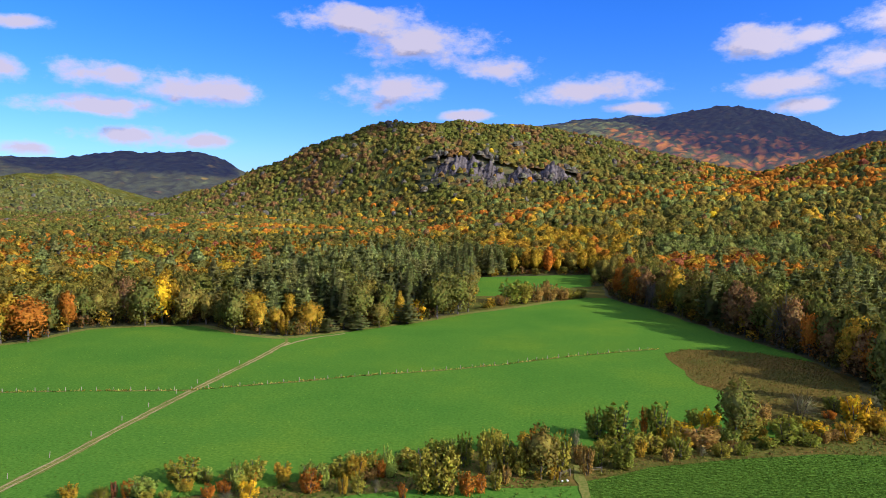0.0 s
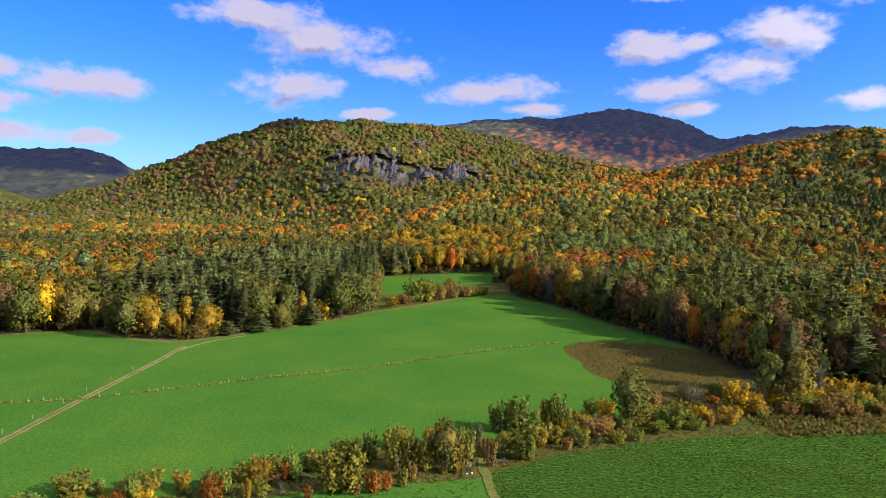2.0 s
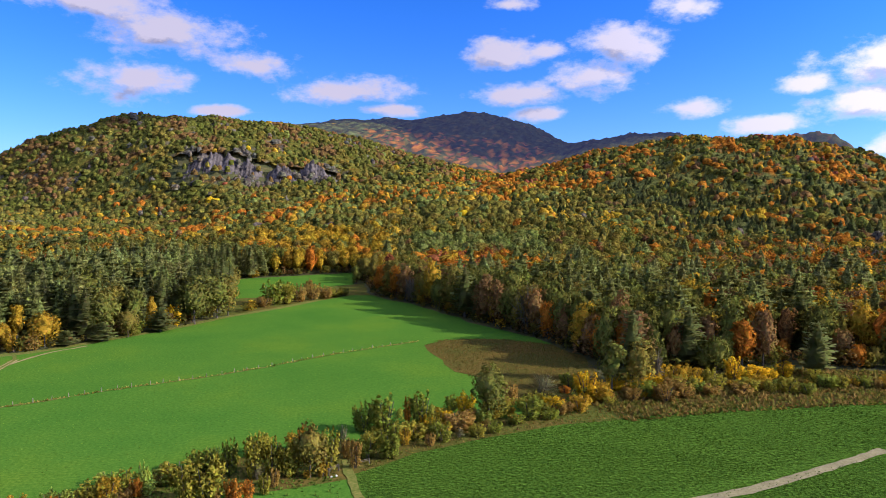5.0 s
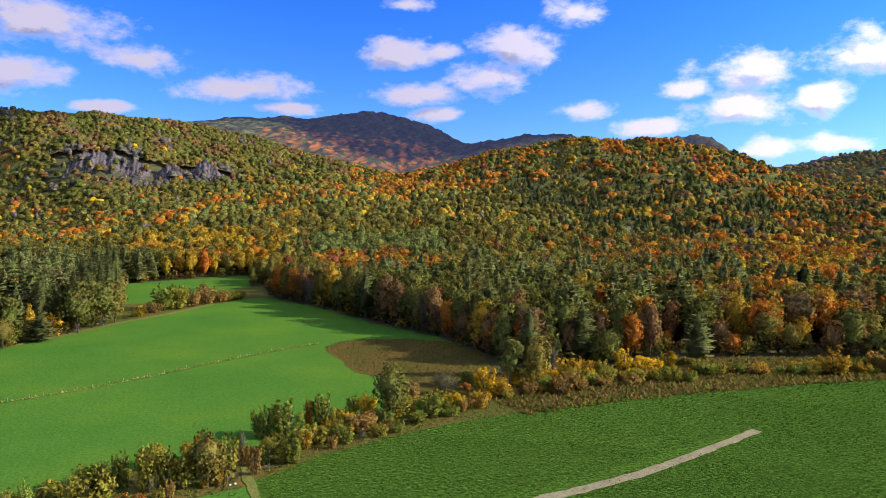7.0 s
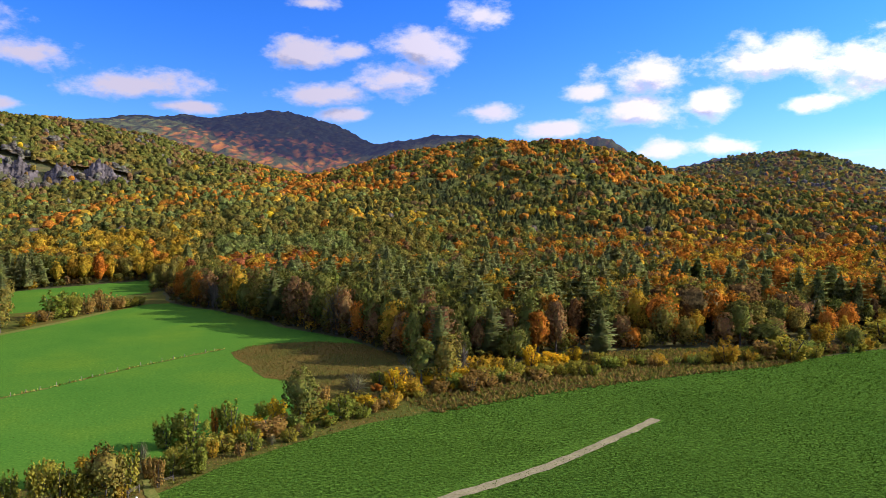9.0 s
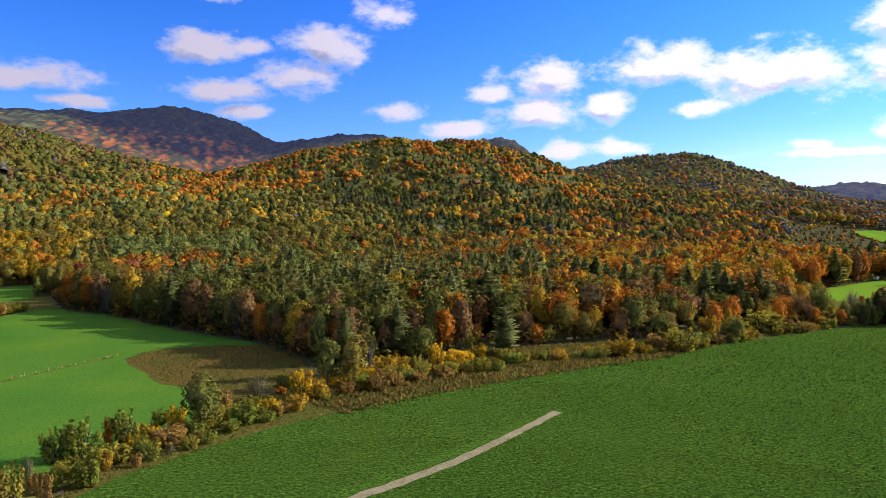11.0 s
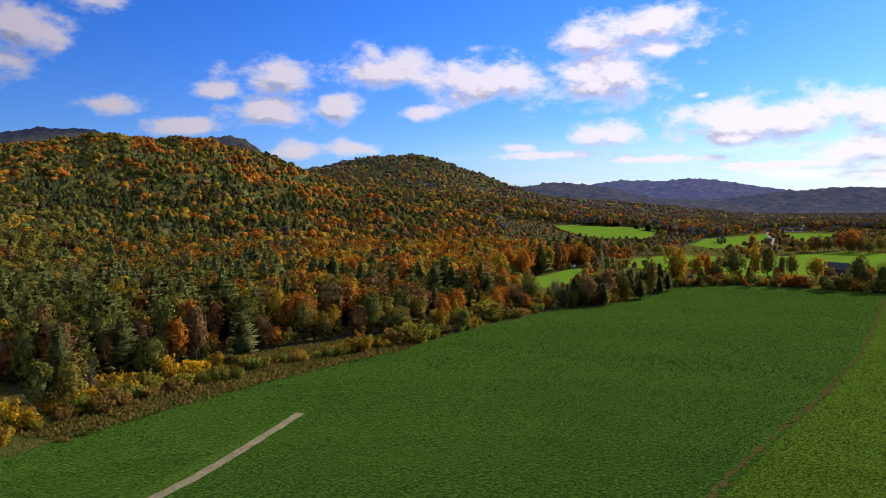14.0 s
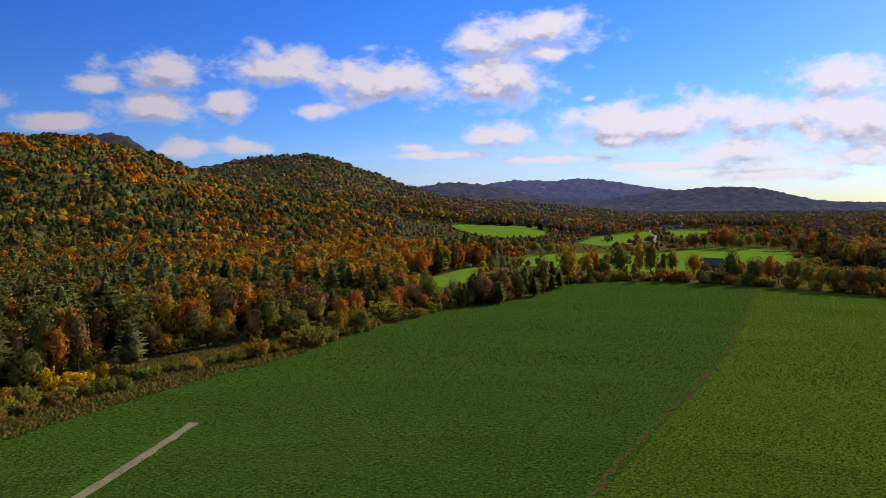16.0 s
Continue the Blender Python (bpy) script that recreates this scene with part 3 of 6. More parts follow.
def heads(kind, r, count, n, leaf, whole=False, loose=0.5):
    """Leaf sprays over the heads of a crown: triangles, tone, and the way that each spray faces."""
    lc, lr, lt, mid, size = lobed(kind, r, count, whole)
    k = r.choice(count, n, p=lr ** 2 / (lr ** 2).sum())
    o = unit(r.normal(size=(n, 3)) + [0, 0, 0.25])
    c = lc[k] + o * lr[k][:, None] * r.uniform(0.72, 1.16, (n, 1)) * [1, 1, 1.1]
    c[:, 2] = np.clip(c[:, 2], 0.03, 1.03)
    face = unit(o + 0.55 * unit((c - mid) / size) + 0.8 * np.array([0, 0, 1]) + 0.25 * r.normal(size=(n, 3)))
    p = leaves_at(c, o, leaf, r, loose=loose)
    return p, lt[k] * r.uniform(0.80, 1.2, n), np.repeat(face, 3, 0)


def core(kind, r, sides, rings, scale=0.86, low=-0.45):
    """The dense inside of a crown: a closed uneven mound."""
    base, half, rad = {"round": (0.58, 0.41, 0.30), "tall": (0.55, 0.44, 0.21), "shrub": (0.47, 0.50, 0.36), "wide": (0.58, 0.40, 0.37)}[kind]
    e = np.linspace(low, 1.0, rings + 1)[:-1] * np.pi / 2
    pts = []
    for i, q in enumerate(e):
        a = (np.arange(sides) + 0.5 * (i % 2)) * 2 * np.pi / sides + r.normal(0, 0.10, sides)
        u = scale * r.uniform(0.72, 1.24, sides)
        pts.append(np.stack([u * rad * np.cos(q) * np.cos(a), u * rad * np.cos(q) * np.sin(a), base + u * half * np.sin(q)], 1))
    top = np.array([0.1 * rad * r.normal(), 0.1 * rad * r.normal(), base + scale * half * r.uniform(0.95, 1.12)])
    t = []
    for lo, hi in zip(pts[:-1], pts[1:]):
        for i in range(sides):
            j = (i + 1) % sides
            t += [lo[i], lo[j], hi[j], lo[i], hi[j], hi[i]]
    for i in range(sides):
        t += [pts[-1][i], pts[-1][(i + 1) % sides], top]
    t = np.array(t)
    return t, r.uniform(0.74, 1.22, len(t) // 3), unit(unit((t - [0, 0, base]) / np.array([rad, rad, half]) ** 1.5) + [0, 0, 0.55])


def plumes(r, levels, branches, segs, ragged=1.0):
    """Tiers of boughs of a white pine of height 1, each bough a row of upswept sprays."""
    tri, tone, face = [], [], []
    for i in range(levels):
        z = 0.17 + 0.80 * (i + r.uniform(-0.25, 0.25)) / levels
        reach = (0.24 * (1 - z) ** 0.44 + 0.01) * r.uniform(0.85, 1.15)
        turn = r.uniform(0, 6.28)
        for b in range(branches):
            if r.uniform() < 0.10:
                continue
            a = turn + 2 * np.pi * b / branches + r.normal(0, 0.25)
            o, side = np.array([np.cos(a), np.sin(a), 0]), np.array([-np.sin(a), np.cos(a), 0])
            long, sag, t = reach * r.uniform(0.65, 1.2), r.uniform(-0.10, 0.14), r.uniform(0.75, 1.2)
            for k in range(segs):
                u0, u1 = (k + 0.12) / segs, (k + 1.25) / segs
                w = long * (0.52 if segs < 3 else 0.40) * (1 - 0.45 * u0) * r.uniform(0.8, 1.2)
                c0 = o * long * u0 + [0, 0, z + sag * long * u0]
                c1 = o * long * min(u1, 1.1) + [0, 0, z + sag * long * u1 + 0.016]
                lift = np.array([0, 0, 0.018 * ragged * r.uniform(0.3, 1.4)])
                for sg in (-1, 1):
                    tri += [c0, c1, (c0 + c1) / 2 + sg * side * w + lift * r.uniform(-0.4, 1)]
                    tone.append(t * r.uniform(0.82, 1.18))
                    f = unit(o * 0.5 + [0, 0, 1.0] + sg * 0.35 * side + 0.15 * r.normal(size=3))
                    face += [f, f, f]
    return np.array(tri), np.array(tone), np.array(face)


def spire(r, sides, rings, wide=0.15):
    """The dense inside of a pine: a jagged cone."""
    t = []
    pts = []
    for i in range(rings):
        z = 0.14 + 0.86 * i / rings
        a = (np.arange(sides) + 0.5 * (i % 2)) * 2 * np.pi / sides
        q = (wide * (1 - z) ** 0.7 + 0.008) * r.uniform(0.7, 1.3, sides)
        pts.append(np.stack([q * np.cos(a), q * np.sin(a), z + r.normal(0, 0.02, sides)], 1))
    top = np.array([0, 0, 1.0])
    for lo, hi in zip(pts[:-1], pts[1:]):
        for i in range(sides):
            j = (i + 1) % sides
            t += [lo[i], lo[j], hi[j], lo[i], hi[j], hi[i]]
    for i in range(sides):
        t += [pts[-1][i], pts[-1][(i + 1) % sides], top]
    t = np.array(t)
    return t, r.uniform(0.8, 1.15, len(t) // 3), unit(t * [1, 1, 0] * 3 + [0, 0, 0.9])


def crown(kind, n, leaf, seed):
    """A crown seen near, on a tree of height 1: triangles, tone, facing."""
    r = np.random.default_rng(seed)
    if kind == "pine":
        return joined(plumes(r, 20, 7, 3), spire(r, 7, 6, 0.13))
    if kind == "shrub":
        # many upright leafy stems from one foot
        m = 22
        a, q = r.uniform(0, 6.28, m), 0.30 * np.sqrt(r.uniform(0.02, 1, m))
        tall = r.uniform(0.62, 1.0, m) * (1.05 - 0.9 * q)
        k, u = r.integers(0, m, n), r.uniform(0.04, 1, n) ** 0.85
        o = unit(r.normal(size=(n, 3)) + [0, 0, 0.35])
        spread = 0.03 + 0.075 * np.sin(np.pi * np.clip(u * 0.9 + 0.12, 0, 1))
        c = np.stack([q[k] * np.cos(a[k]) * (0.55 + 0.6 * u), q[k] * np.sin(a[k]) * (0.55 + 0.6 * u), tall[k] * u], 1) + o * (spread * r.uniform(0.3, 1.3, n))[:, None]
        c[:, 2] = np.clip(c[:, 2], 0.02, 1.02)
        tone = r.uniform(0.8, 1.2, m)[k] * r.uniform(0.84, 1.16, n)
        face = unit(o + 0.6 * unit(c - [0, 0, 0.35]) + [0, 0, 0.9] + 0.2 * r.normal(size=(n, 3)))
        return leaves_at(c, o, leaf, r, stretch_out=1.3, loose=0.8), tone, np.repeat(face, 3, 0)
    return joined(heads(kind, r, 19, n, leaf, True, 0.7), core(kind, r, 9, 6, 0.66, -0.85))


def joined(*pieces):
    return tuple(np.concatenate([p[i] for p in pieces]) for i in range(3))


def mound(kind, lod, seed):
    """A crown seen from afar: a dense mound with leafy heads on it."""
    r = np.random.default_rng(seed)
    if kind == "pine":
        if lod == "rim":
            return spire(r, 5, 2, 0.24)
        if lod in ("far", "hill"):
            return joined(spire(r, 6, 3, 0.27), plumes(r, 4, 3, 1))
        if lod == "mid":
            return joined(spire(r, 6, 3, 0.20), plumes(r, 9, 6, 1))
        return joined(spire(r, 6, 4, 0.15), plumes(r, 11, 7, 2))
    if kind == "shrub":
        return heads(kind, r, 9, 90, 0.085, True)
    if lod == "rim":
        return core(kind, r, 5, 2, 1.1, -0.3)
    if lod == "far":
        return joined(core(kind, r, 7, 3, 0.88, -0.3), heads(kind, r, 6, 11, 0.088))
    if lod == "hill":
        return joined(core(kind, r, 6, 3, 1.02, -0.2), heads(kind, r, 4, 3, 0.11))
    if lod == "mid":
        return joined(core(kind, r, 7, 3, 0.80, -0.7), heads(kind, r, 9, 80, 0.054))
    return joined(core(kind, r, 8, 4, 0.78, -0.8), heads(kind, r, 12, 245, 0.036))


class Scatter:
    """Many far trees, gathered into one mesh."""

    def __init__(self):
        self.v, self.c, self.f = [], [], []

    def add(self, proto, pos, wide, high, turn, colour, r):
        p, tone, face = proto
        n = len(pos)
        cs, sn = np.cos(turn)[:, None], np.sin(turn)[:, None]
        x = (p[None, :, 0] * cs - p[None, :, 1] * sn) * wide[:, None] + pos[:, 0:1]
        y = (p[None, :, 0] * sn + p[None, :, 1] * cs) * wide[:, None] + pos[:, 1:2]
        z = p[None, :, 2] * high[:, None] + pos[:, 2:3]
        self.v.append(np.stack([x, y, z], -1).reshape(-1, 3))
        fx, fy = face[None, :, 0] * cs - face[None, :, 1] * sn, face[None, :, 0] * sn + face[None, :, 1] * cs
        self.f.append(np.stack([fx, fy, np.repeat(face[None, :, 2], n, 0)], -1).reshape(-1, 3))
        t = np.repeat(tone, 3)[None, :, None] * np.repeat(r.uniform(0.85, 1.15, (n, len(tone), 1)) * r.uniform(0.93, 1.07, (n, len(tone), 3)), 3, axis=1)
        self.c.append((colour[:, None, :] * t).reshape(-1, 3))

    def make(self, name, label, category, mat=None, kind="stuff"):
        v, c = np.concatenate(self.v), np.concatenate(self.c)
        f = np.arange(len(v), dtype=np.int32).reshape(-1, 3)
        me = mesh_object(name, v, f, mat or M_CANOPY)
        paint(me, c, np.concatenate(self.f))
        return tagged(new(name, me), label, category, kind=kind)


def paint(me, c, face):
    """The colour of each leaf spray, and the way that the leaves in it face on the whole."""
    a = me.color_attributes.new("leaf", "FLOAT_COLOR", "POINT")
    a.data.foreach_set("color", np.c_[c, np.ones(len(c))].astype(np.float32).ravel())
    b = me.attributes.new("facing", "FLOAT_VECTOR", "POINT")
    b.data.foreach_set("vector", np.asarray(face, np.float32).ravel())


PROTO = {}
for lod in ("fine", "mid", "far", "hill", "rim"):
    for kind in ("pine", "round", "tall", "wide", "shrub"):
        PROTO[lod, kind] = [mound(kind, lod, 10 * i + len(kind)) for i in range(6)]

OPEN = [MEADOW, SMALL_FIELD, CROP, MARSH, SCRUB, SOUTH, VALLEY, GAP] + FAR_FIELDS


def open_land(x, y):
    out = np.zeros(np.shape(x), bool)
    for p in OPEN:
        out |= inside(x, y, p)
    return out


def jittered(step, lo, hi, turn0, turn1, r):
    """Points at about that spacing in a ring round the meadow."""
    g = np.arange(-hi, hi, step)
    x, y = np.meshgrid(g, np.arange(-400, hi, step))
    x = (x + r.uniform(-0.45, 0.45, x.shape) * step).ravel()
    y = (y + r.uniform(-0.45, 0.45, y.shape) * step).ravel()
    d, a = np.hypot(x, y), np.degrees(np.arctan2(x, y))
    k = (d > lo) & (d < hi) & (a > turn0) & (a < turn1)
    return x[k], y[k]


def seen_from_valley(x, y, z, slack):
    """Whether a place is not wholly behind a hill as seen from over the fields."""
    ok = np.ones(len(x), bool)
    for u in np.linspace(0.15, 0.97, 26):
        line = 45 + (z + slack - 45) * u
        ok &= land(x * u, y * u) < line
    return ok


KINDS = ["pine", "green", "olive", "gold", "yellow", "orange", "red", "brown", "grey", "light"]


def species(x, y, z, r):
    """Which kind each tree is: pines in groups, maples turning in drifts."""
    turn, dist = np.degrees(np.arctan2(x, y)), np.hypot(x, y)
    n = len(x)
    w = np.zeros((n, len(KINDS)))
    w[:] = np.array([0.16, 0.40, 0.36, 0.075, 0.016, 0.070, 0.012, 0.08, 0.030, 0.08])

    def patch(where, **more):
        for k, v in more.items():
            w[:, KINDS.index(k)] += v * where

    def within(x0, x1, y0, y1, soft=40):
        return np.clip(1 + np.minimum(np.minimum(x - x0, x1 - x), np.minimum(y - y0, y1 - y)) / soft, 0, 1)

    # pines left of the small field, gold wood behind it, light willows and maples beyond the wall of wood
    patch(within(-128, -46, 245, 460, 12), pine=2.4, green=0.6)
    patch(within(-330, -140, 190, 300, 25), gold=0.5, olive=0.4, yellow=0.06)
    patch(within(-420, -150, 300, 480, 30), orange=0.35, gold=0.3, red=0.12, light=0.15)
    patch(within(-118, -78, 215, 255, 8), gold=1.2, yellow=0.3)
    patch(within(-60, 28, 440, 590, 12), gold=1.9, orange=0.35, yellow=0.15, olive=0.6)
    patch(within(52, 110, 345, 450, 10), orange=0.7, red=0.35, gold=0.6)
    patch(within(60, 140, 470, 540, 12), light=3.0)
    patch(within(-60, 300, 560, 900, 60), light=0.22, gold=0.16, olive=0.4)
    patch(within(90, 260, 200, 330, 20), pine=0.5, green=0.4)
    # belts of turning maples at the foot of the hill, the flanks of the eastern hill
    belt = np.clip(1.4 - np.abs(dist - 770 - 40 * np.sin(x / 90.0)) / 60, 0, 1) * (turn > -34) * (turn < 14)
    patch(belt, orange=0.55, gold=0.3, light=0.25)
    flank = np.clip(1.3 - np.abs(x - 290 - 0.25 * (y - 1000)) / 130, 0, 1) * (y > 780) * (y < 1300)
    patch(flank, orange=0.95, gold=0.3, red=0.2)
    second = np.clip(1.2 - np.abs(x - 560 + 0.3 * (y - 800)) / 90, 0, 1) * (y > 640) * (y < 1000)
    patch(second, orange=0.8, gold=0.3, red=0.2, pine=0.3)
    east = np.clip((turn - 22) / 20, 0, 1) * np.clip((2700 - dist) / 900, 0, 1)
    patch(east, brown=0.42, orange=0.36, red=0.05, grey=0.06, gold=0.16)
    patch(east * (dist < 900), orange=0.20, gold=0.16, pine=0.16, olive=0.1)
    # barer, greyer trees up the valley, also standing in for its haze
    patch(east * (dist > 650) * np.clip((turn - 52) / 8, 0, 1), grey=0.45, brown=0.4, light=0.12)
    cap = ((turn < 9) & (dist > 1050) & (dist < 1500)).astype(float)
    patch(cap, brown=0.35, grey=0.12, green=0.3)
    w[cap > 0, 3:7] *= 0.4
    w[(dist > 1200) & (turn > 25), 4:7] *= 0.4
    west = ((turn < -30) & (dist > 1150)).astype(float)
    patch(west, green=0.9, pine=0.4)
    w[west > 0, 3:7] *= 0.3
    # more dark pine on far ridges, standing in for cloud shade and haze
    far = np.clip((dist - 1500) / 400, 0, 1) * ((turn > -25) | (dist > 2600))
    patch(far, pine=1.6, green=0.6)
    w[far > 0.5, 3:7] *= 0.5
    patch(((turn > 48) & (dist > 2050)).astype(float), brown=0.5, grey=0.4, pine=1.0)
    patch(within(330, 900, 560, 1000, 60), pine=1.0, green=0.3)
    patch(((turn > 42) & (turn < 64) & (dist > 330) & (dist < 640)).astype(float), orange=0.7, gold=0.6, yellow=0.08)
    patch(within(120, 560, 1700, 1990, 60), orange=1.5, red=0.4, olive=0.5)
    # lighter greens stand in for sun on the far mountain's shoulder
    patch(within(-240, 140, 1850, 2300, 60), light=1.6, olive=0.6)
    patch(within(-215, 8, 930, 1010, 10), grey=0.6, brown=0.4)
    # kinds keep together: each has its own drifts
    size = np.where(dist > 1700, 0.5, np.where(dist > 620, 1.0, 0.6))
    score = np.log(w + 1e-4)
    for k in range(len(KINDS)):
        score[:, k] += np.where(dist > 620, 1.0, 0.6) * (1.25 * wave(x / size, y / size, 95, 200 + k) + 0.75 * wave(x / size, y / size, 38, 300 + k))
    score += -0.55 * np.log(-np.log(r.uniform(1e-9, 1, (n, len(KINDS)))))
    return score.argmax(1)


PALETTE = np.array([LEAF_COLOURS[k] for k in KINDS])


def plant(scatter, lod, x, y, r, size=1.0):
    z = land(x, y)
    s = species(x, y, z, r)
    col = PALETTE[s] * r.uniform(0.85, 1.15, (len(x), 1)) * r.uniform(0.93, 1.07, (len(x), 3))
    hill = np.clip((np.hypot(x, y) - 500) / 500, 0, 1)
    # near pines and greens coloured brighter to offset crown shade, hill pines darker
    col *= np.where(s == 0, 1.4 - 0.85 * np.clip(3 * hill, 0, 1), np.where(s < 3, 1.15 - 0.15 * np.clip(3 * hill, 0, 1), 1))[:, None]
    high = size * np.where(s == 0, r.uniform(15, 23, len(x)) * (1 - 0.24 * hill), r.uniform(13.5, 18.5, len(x)) * (1 - 0.04 * hill))
    high *= 1 + 0.06 * wave(x, y, 90, 17)
    # low brush before the hill pasture
    turn, dist = np.degrees(np.arctan2(x, y)), np.hypot(x, y)
    high = np.where((turn > 57) & (turn < 74) & (dist > 570) & (dist < 920), r.uniform(0.15, 0.55, len(x)) * high, high)
    high = high * np.where((x > 76) & (x < 340) & (y < 240), np.clip((y - 150) / 36, 0.5, 1), 1)
    shape = np.where(s == 0, 0, r.integers(1, 4, len(x)))
    var = r.integers(0, 6, len(x))
    for i, kind in enumerate(("pine", "round", "tall", "wide")):
        for j in range(6):
            k = (shape == i) & (var == j)
            if k.any():
                wide = high[k] * r.uniform(0.8, 1.1, k.sum()) * (1.35 if lod == "rim" else 1.0 if lod == "fine" else 1.08 if lod == "mid" else 1.25) * (1.0 if i else 1.3 if lod in ("fine", "mid") else 1.0)
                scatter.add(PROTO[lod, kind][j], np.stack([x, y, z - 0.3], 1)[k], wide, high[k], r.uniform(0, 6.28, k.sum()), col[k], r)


def edge_of_wood(x, y, reach):
    out = np.zeros(len(x), bool)
    for a in np.linspace(0, 2 * np.pi, 12, endpoint=False):
        out |= open_land(x + reach * np.cos(a), y + reach * np.sin(a))
    return out


r = np.random.default_rng(11)
x, y = jittered(6.7, 120, 380, -60, 100, r)
x2, y2 = jittered(7.6, 380, 620, -60, 100, r)
x, y = np.r_[x, x2], np.r_[y, y2]
k = ~open_land(x, y) & (y > 60 - 0.9 * np.clip(x - 380, 0, 900)) & ((x < 395) | (y > -60)) & ~((x > -100) & (x < 80) & (y < 196))
x, y = x[k], y[k]
front = edge_of_wood(x, y, 13) & (np.hypot(x, y) < 430)
EDGE = np.stack([x[front], y[front]], 1)
wood = Scatter()
near_wood = (np.hypot(x, y) < 330) | ((np.hypot(x, y) < 520) & edge_of_wood(x, y, 22))
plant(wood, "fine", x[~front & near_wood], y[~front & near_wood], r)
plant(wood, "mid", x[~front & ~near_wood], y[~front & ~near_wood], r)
wood.make("woodland", "mixed autumn woodland of pines and turning hardwoods on the valley floor", "forest")



def understory(step, lo, hi, rise, words):
    """The lower leaves that close the canopy between the crowns."""
    x, y = np.meshgrid(np.arange(-1500, 1900, step), np.arange(-200, 1950, step))
    x, y = x + r.uniform(-0.4, 0.4, x.shape) * step, y + r.uniform(-0.4, 0.4, x.shape) * step
    d, a = np.hypot(x, y), np.degrees(np.arctan2(x, y))
    k = (d > lo) & (d < hi) & (a > -58) & (a < 98) & ~((a > 57) & (a < 98) & (d > 590) & (d < 1300)) & ~((x > -215) & (x < 12) & (y > 938) & (y < 1000))
    k[k] = ~open_land(x[k], y[k]) & ~edge_of_wood(x[k], y[k], 24)
    idx = np.full(x.shape, -1)
    idx[k] = np.arange(k.sum())
    x, y = x[k], y[k]
    z = land(x, y)
    f = np.stack([idx[:-1, :-1], idx[:-1, 1:], idx[1:, 1:], idx[1:, :-1]], -1).reshape(-1, 4)
    f = f[(f >= 0).all(1)]
    f = f[seen_from_valley(x, y, z, 24)[f].any(1)]
    f = np.r_[f[:, :3], f[:, [0, 2, 3]]]
    v = np.stack([x, y, z + rise + 0.16 * rise * r.normal(size=len(x))], 1)
    me = mesh_object("understory", v, f, M_HILL, True)
    nrm = np.zeros(3 * len(x), np.float32)
    me.vertices.foreach_get("normal", nrm)
    paint(me, PALETTE[species(x, y, z, r)] * r.uniform(0.65, 1.0, (len(x), 1)), nrm.reshape(-1, 3))
    tagged(new("understory", me), words, "forest", kind="stuff")


understory(6.5, 610, 1450, 7.4, "closed lower leaves of the hillside forest")
understory(9.0, 1440, 2000, 6.0, "closed lower leaves of the far hills")
understory(5.0, 150, 402, 9.2, "closed lower leaves of the nearer woodland")
understory(6.0, 400, 612, 8.6, "closed lower leaves of the valley woodland")

x, y = jittered(8.8, 620, 1450, -56, 98, r)
k = ~open_land(x, y)
x, y = x[k], y[k]
k = seen_from_valley(x, y, land(x, y), 24)
k &= ~((x > -212) & (x < 10) & (y > 940) & (y < 1000) & (r.uniform(size=len(x)) < 0.78))
hillside = Scatter()
x, y = x[k], y[k]
k = np.hypot(x, y) < 830
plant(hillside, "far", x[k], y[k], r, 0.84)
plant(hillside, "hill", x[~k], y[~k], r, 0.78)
hillside.make("hillside_forest", "autumn forest in green, orange and brown on the hillsides", "forest", M_HILL)

# the backdrop: ridges too far off to shift
x, y = jittered(12.5, 1450, 2130, -54, 96, r)
k = ~open_land(x, y) & ((np.hypot(x, y) < 1760) | (x > y))
x, y = x[k], y[k]
k = seen_from_valley(x, y, land(x, y), 24)
distant = Scatter()
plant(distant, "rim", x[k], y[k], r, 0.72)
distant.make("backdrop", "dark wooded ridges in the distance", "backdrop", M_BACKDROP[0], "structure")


def far_canopy(step, lo, hi, turn0, turn1, rough, mat, words):
    """The closed forest canopy of far ridges, as an uneven sheet over the land."""
    x, y = np.meshgrid(np.arange(-3000, 4480, step), np.arange(-300, 4300, step))
    x, y = x + r.uniform(-0.4, 0.4, x.shape) * step, y + r.uniform(-0.4, 0.4, x.shape) * step
    d, a = np.hypot(x, y), np.degrees(np.arctan2(x, y))
    k = (d > lo) & (d < hi) & (a > turn0) & (a < turn1)
    idx = np.full(x.shape, -1)
    idx[k] = np.arange(k.sum())
    x, y = x[k], y[k]
    z = land(x, y)
    v = np.stack([x, y, z + 10 + rough * r.normal(size=len(x)) + 2 * wave(x, y, 45, 9)], 1)
    f = np.stack([idx[:-1, :-1], idx[:-1, 1:], idx[1:, 1:], idx[1:, :-1]], -1).reshape(-1, 4)
    seen = seen_from_valley(x, y, z, 60)
    f = f[(f >= 0).all(1)]
    f = f[seen[f].any(1)]
    me = mesh_object("backdrop", v, f, mat)
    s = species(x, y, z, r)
    nrm = np.zeros(3 * len(x), np.float32)
    me.vertices.foreach_get("normal", nrm)
    # leaf colours dimmed: shade and haze on the far ridges, put into the paint
    far_dim = np.array([0.45, 0.5, 0.6, 0.9, 0.9, 1, 1, 0.8, 0.6, 0.8])[s][:, None]
    paint(me, PALETTE[s] * far_dim * r.uniform(0.45, 1.05, (len(x), 1)), unit(nrm.reshape(-1, 3) * [0.7, 0.7, 1]))
    tagged(new("backdrop", me), words, "backdrop", kind="structure")


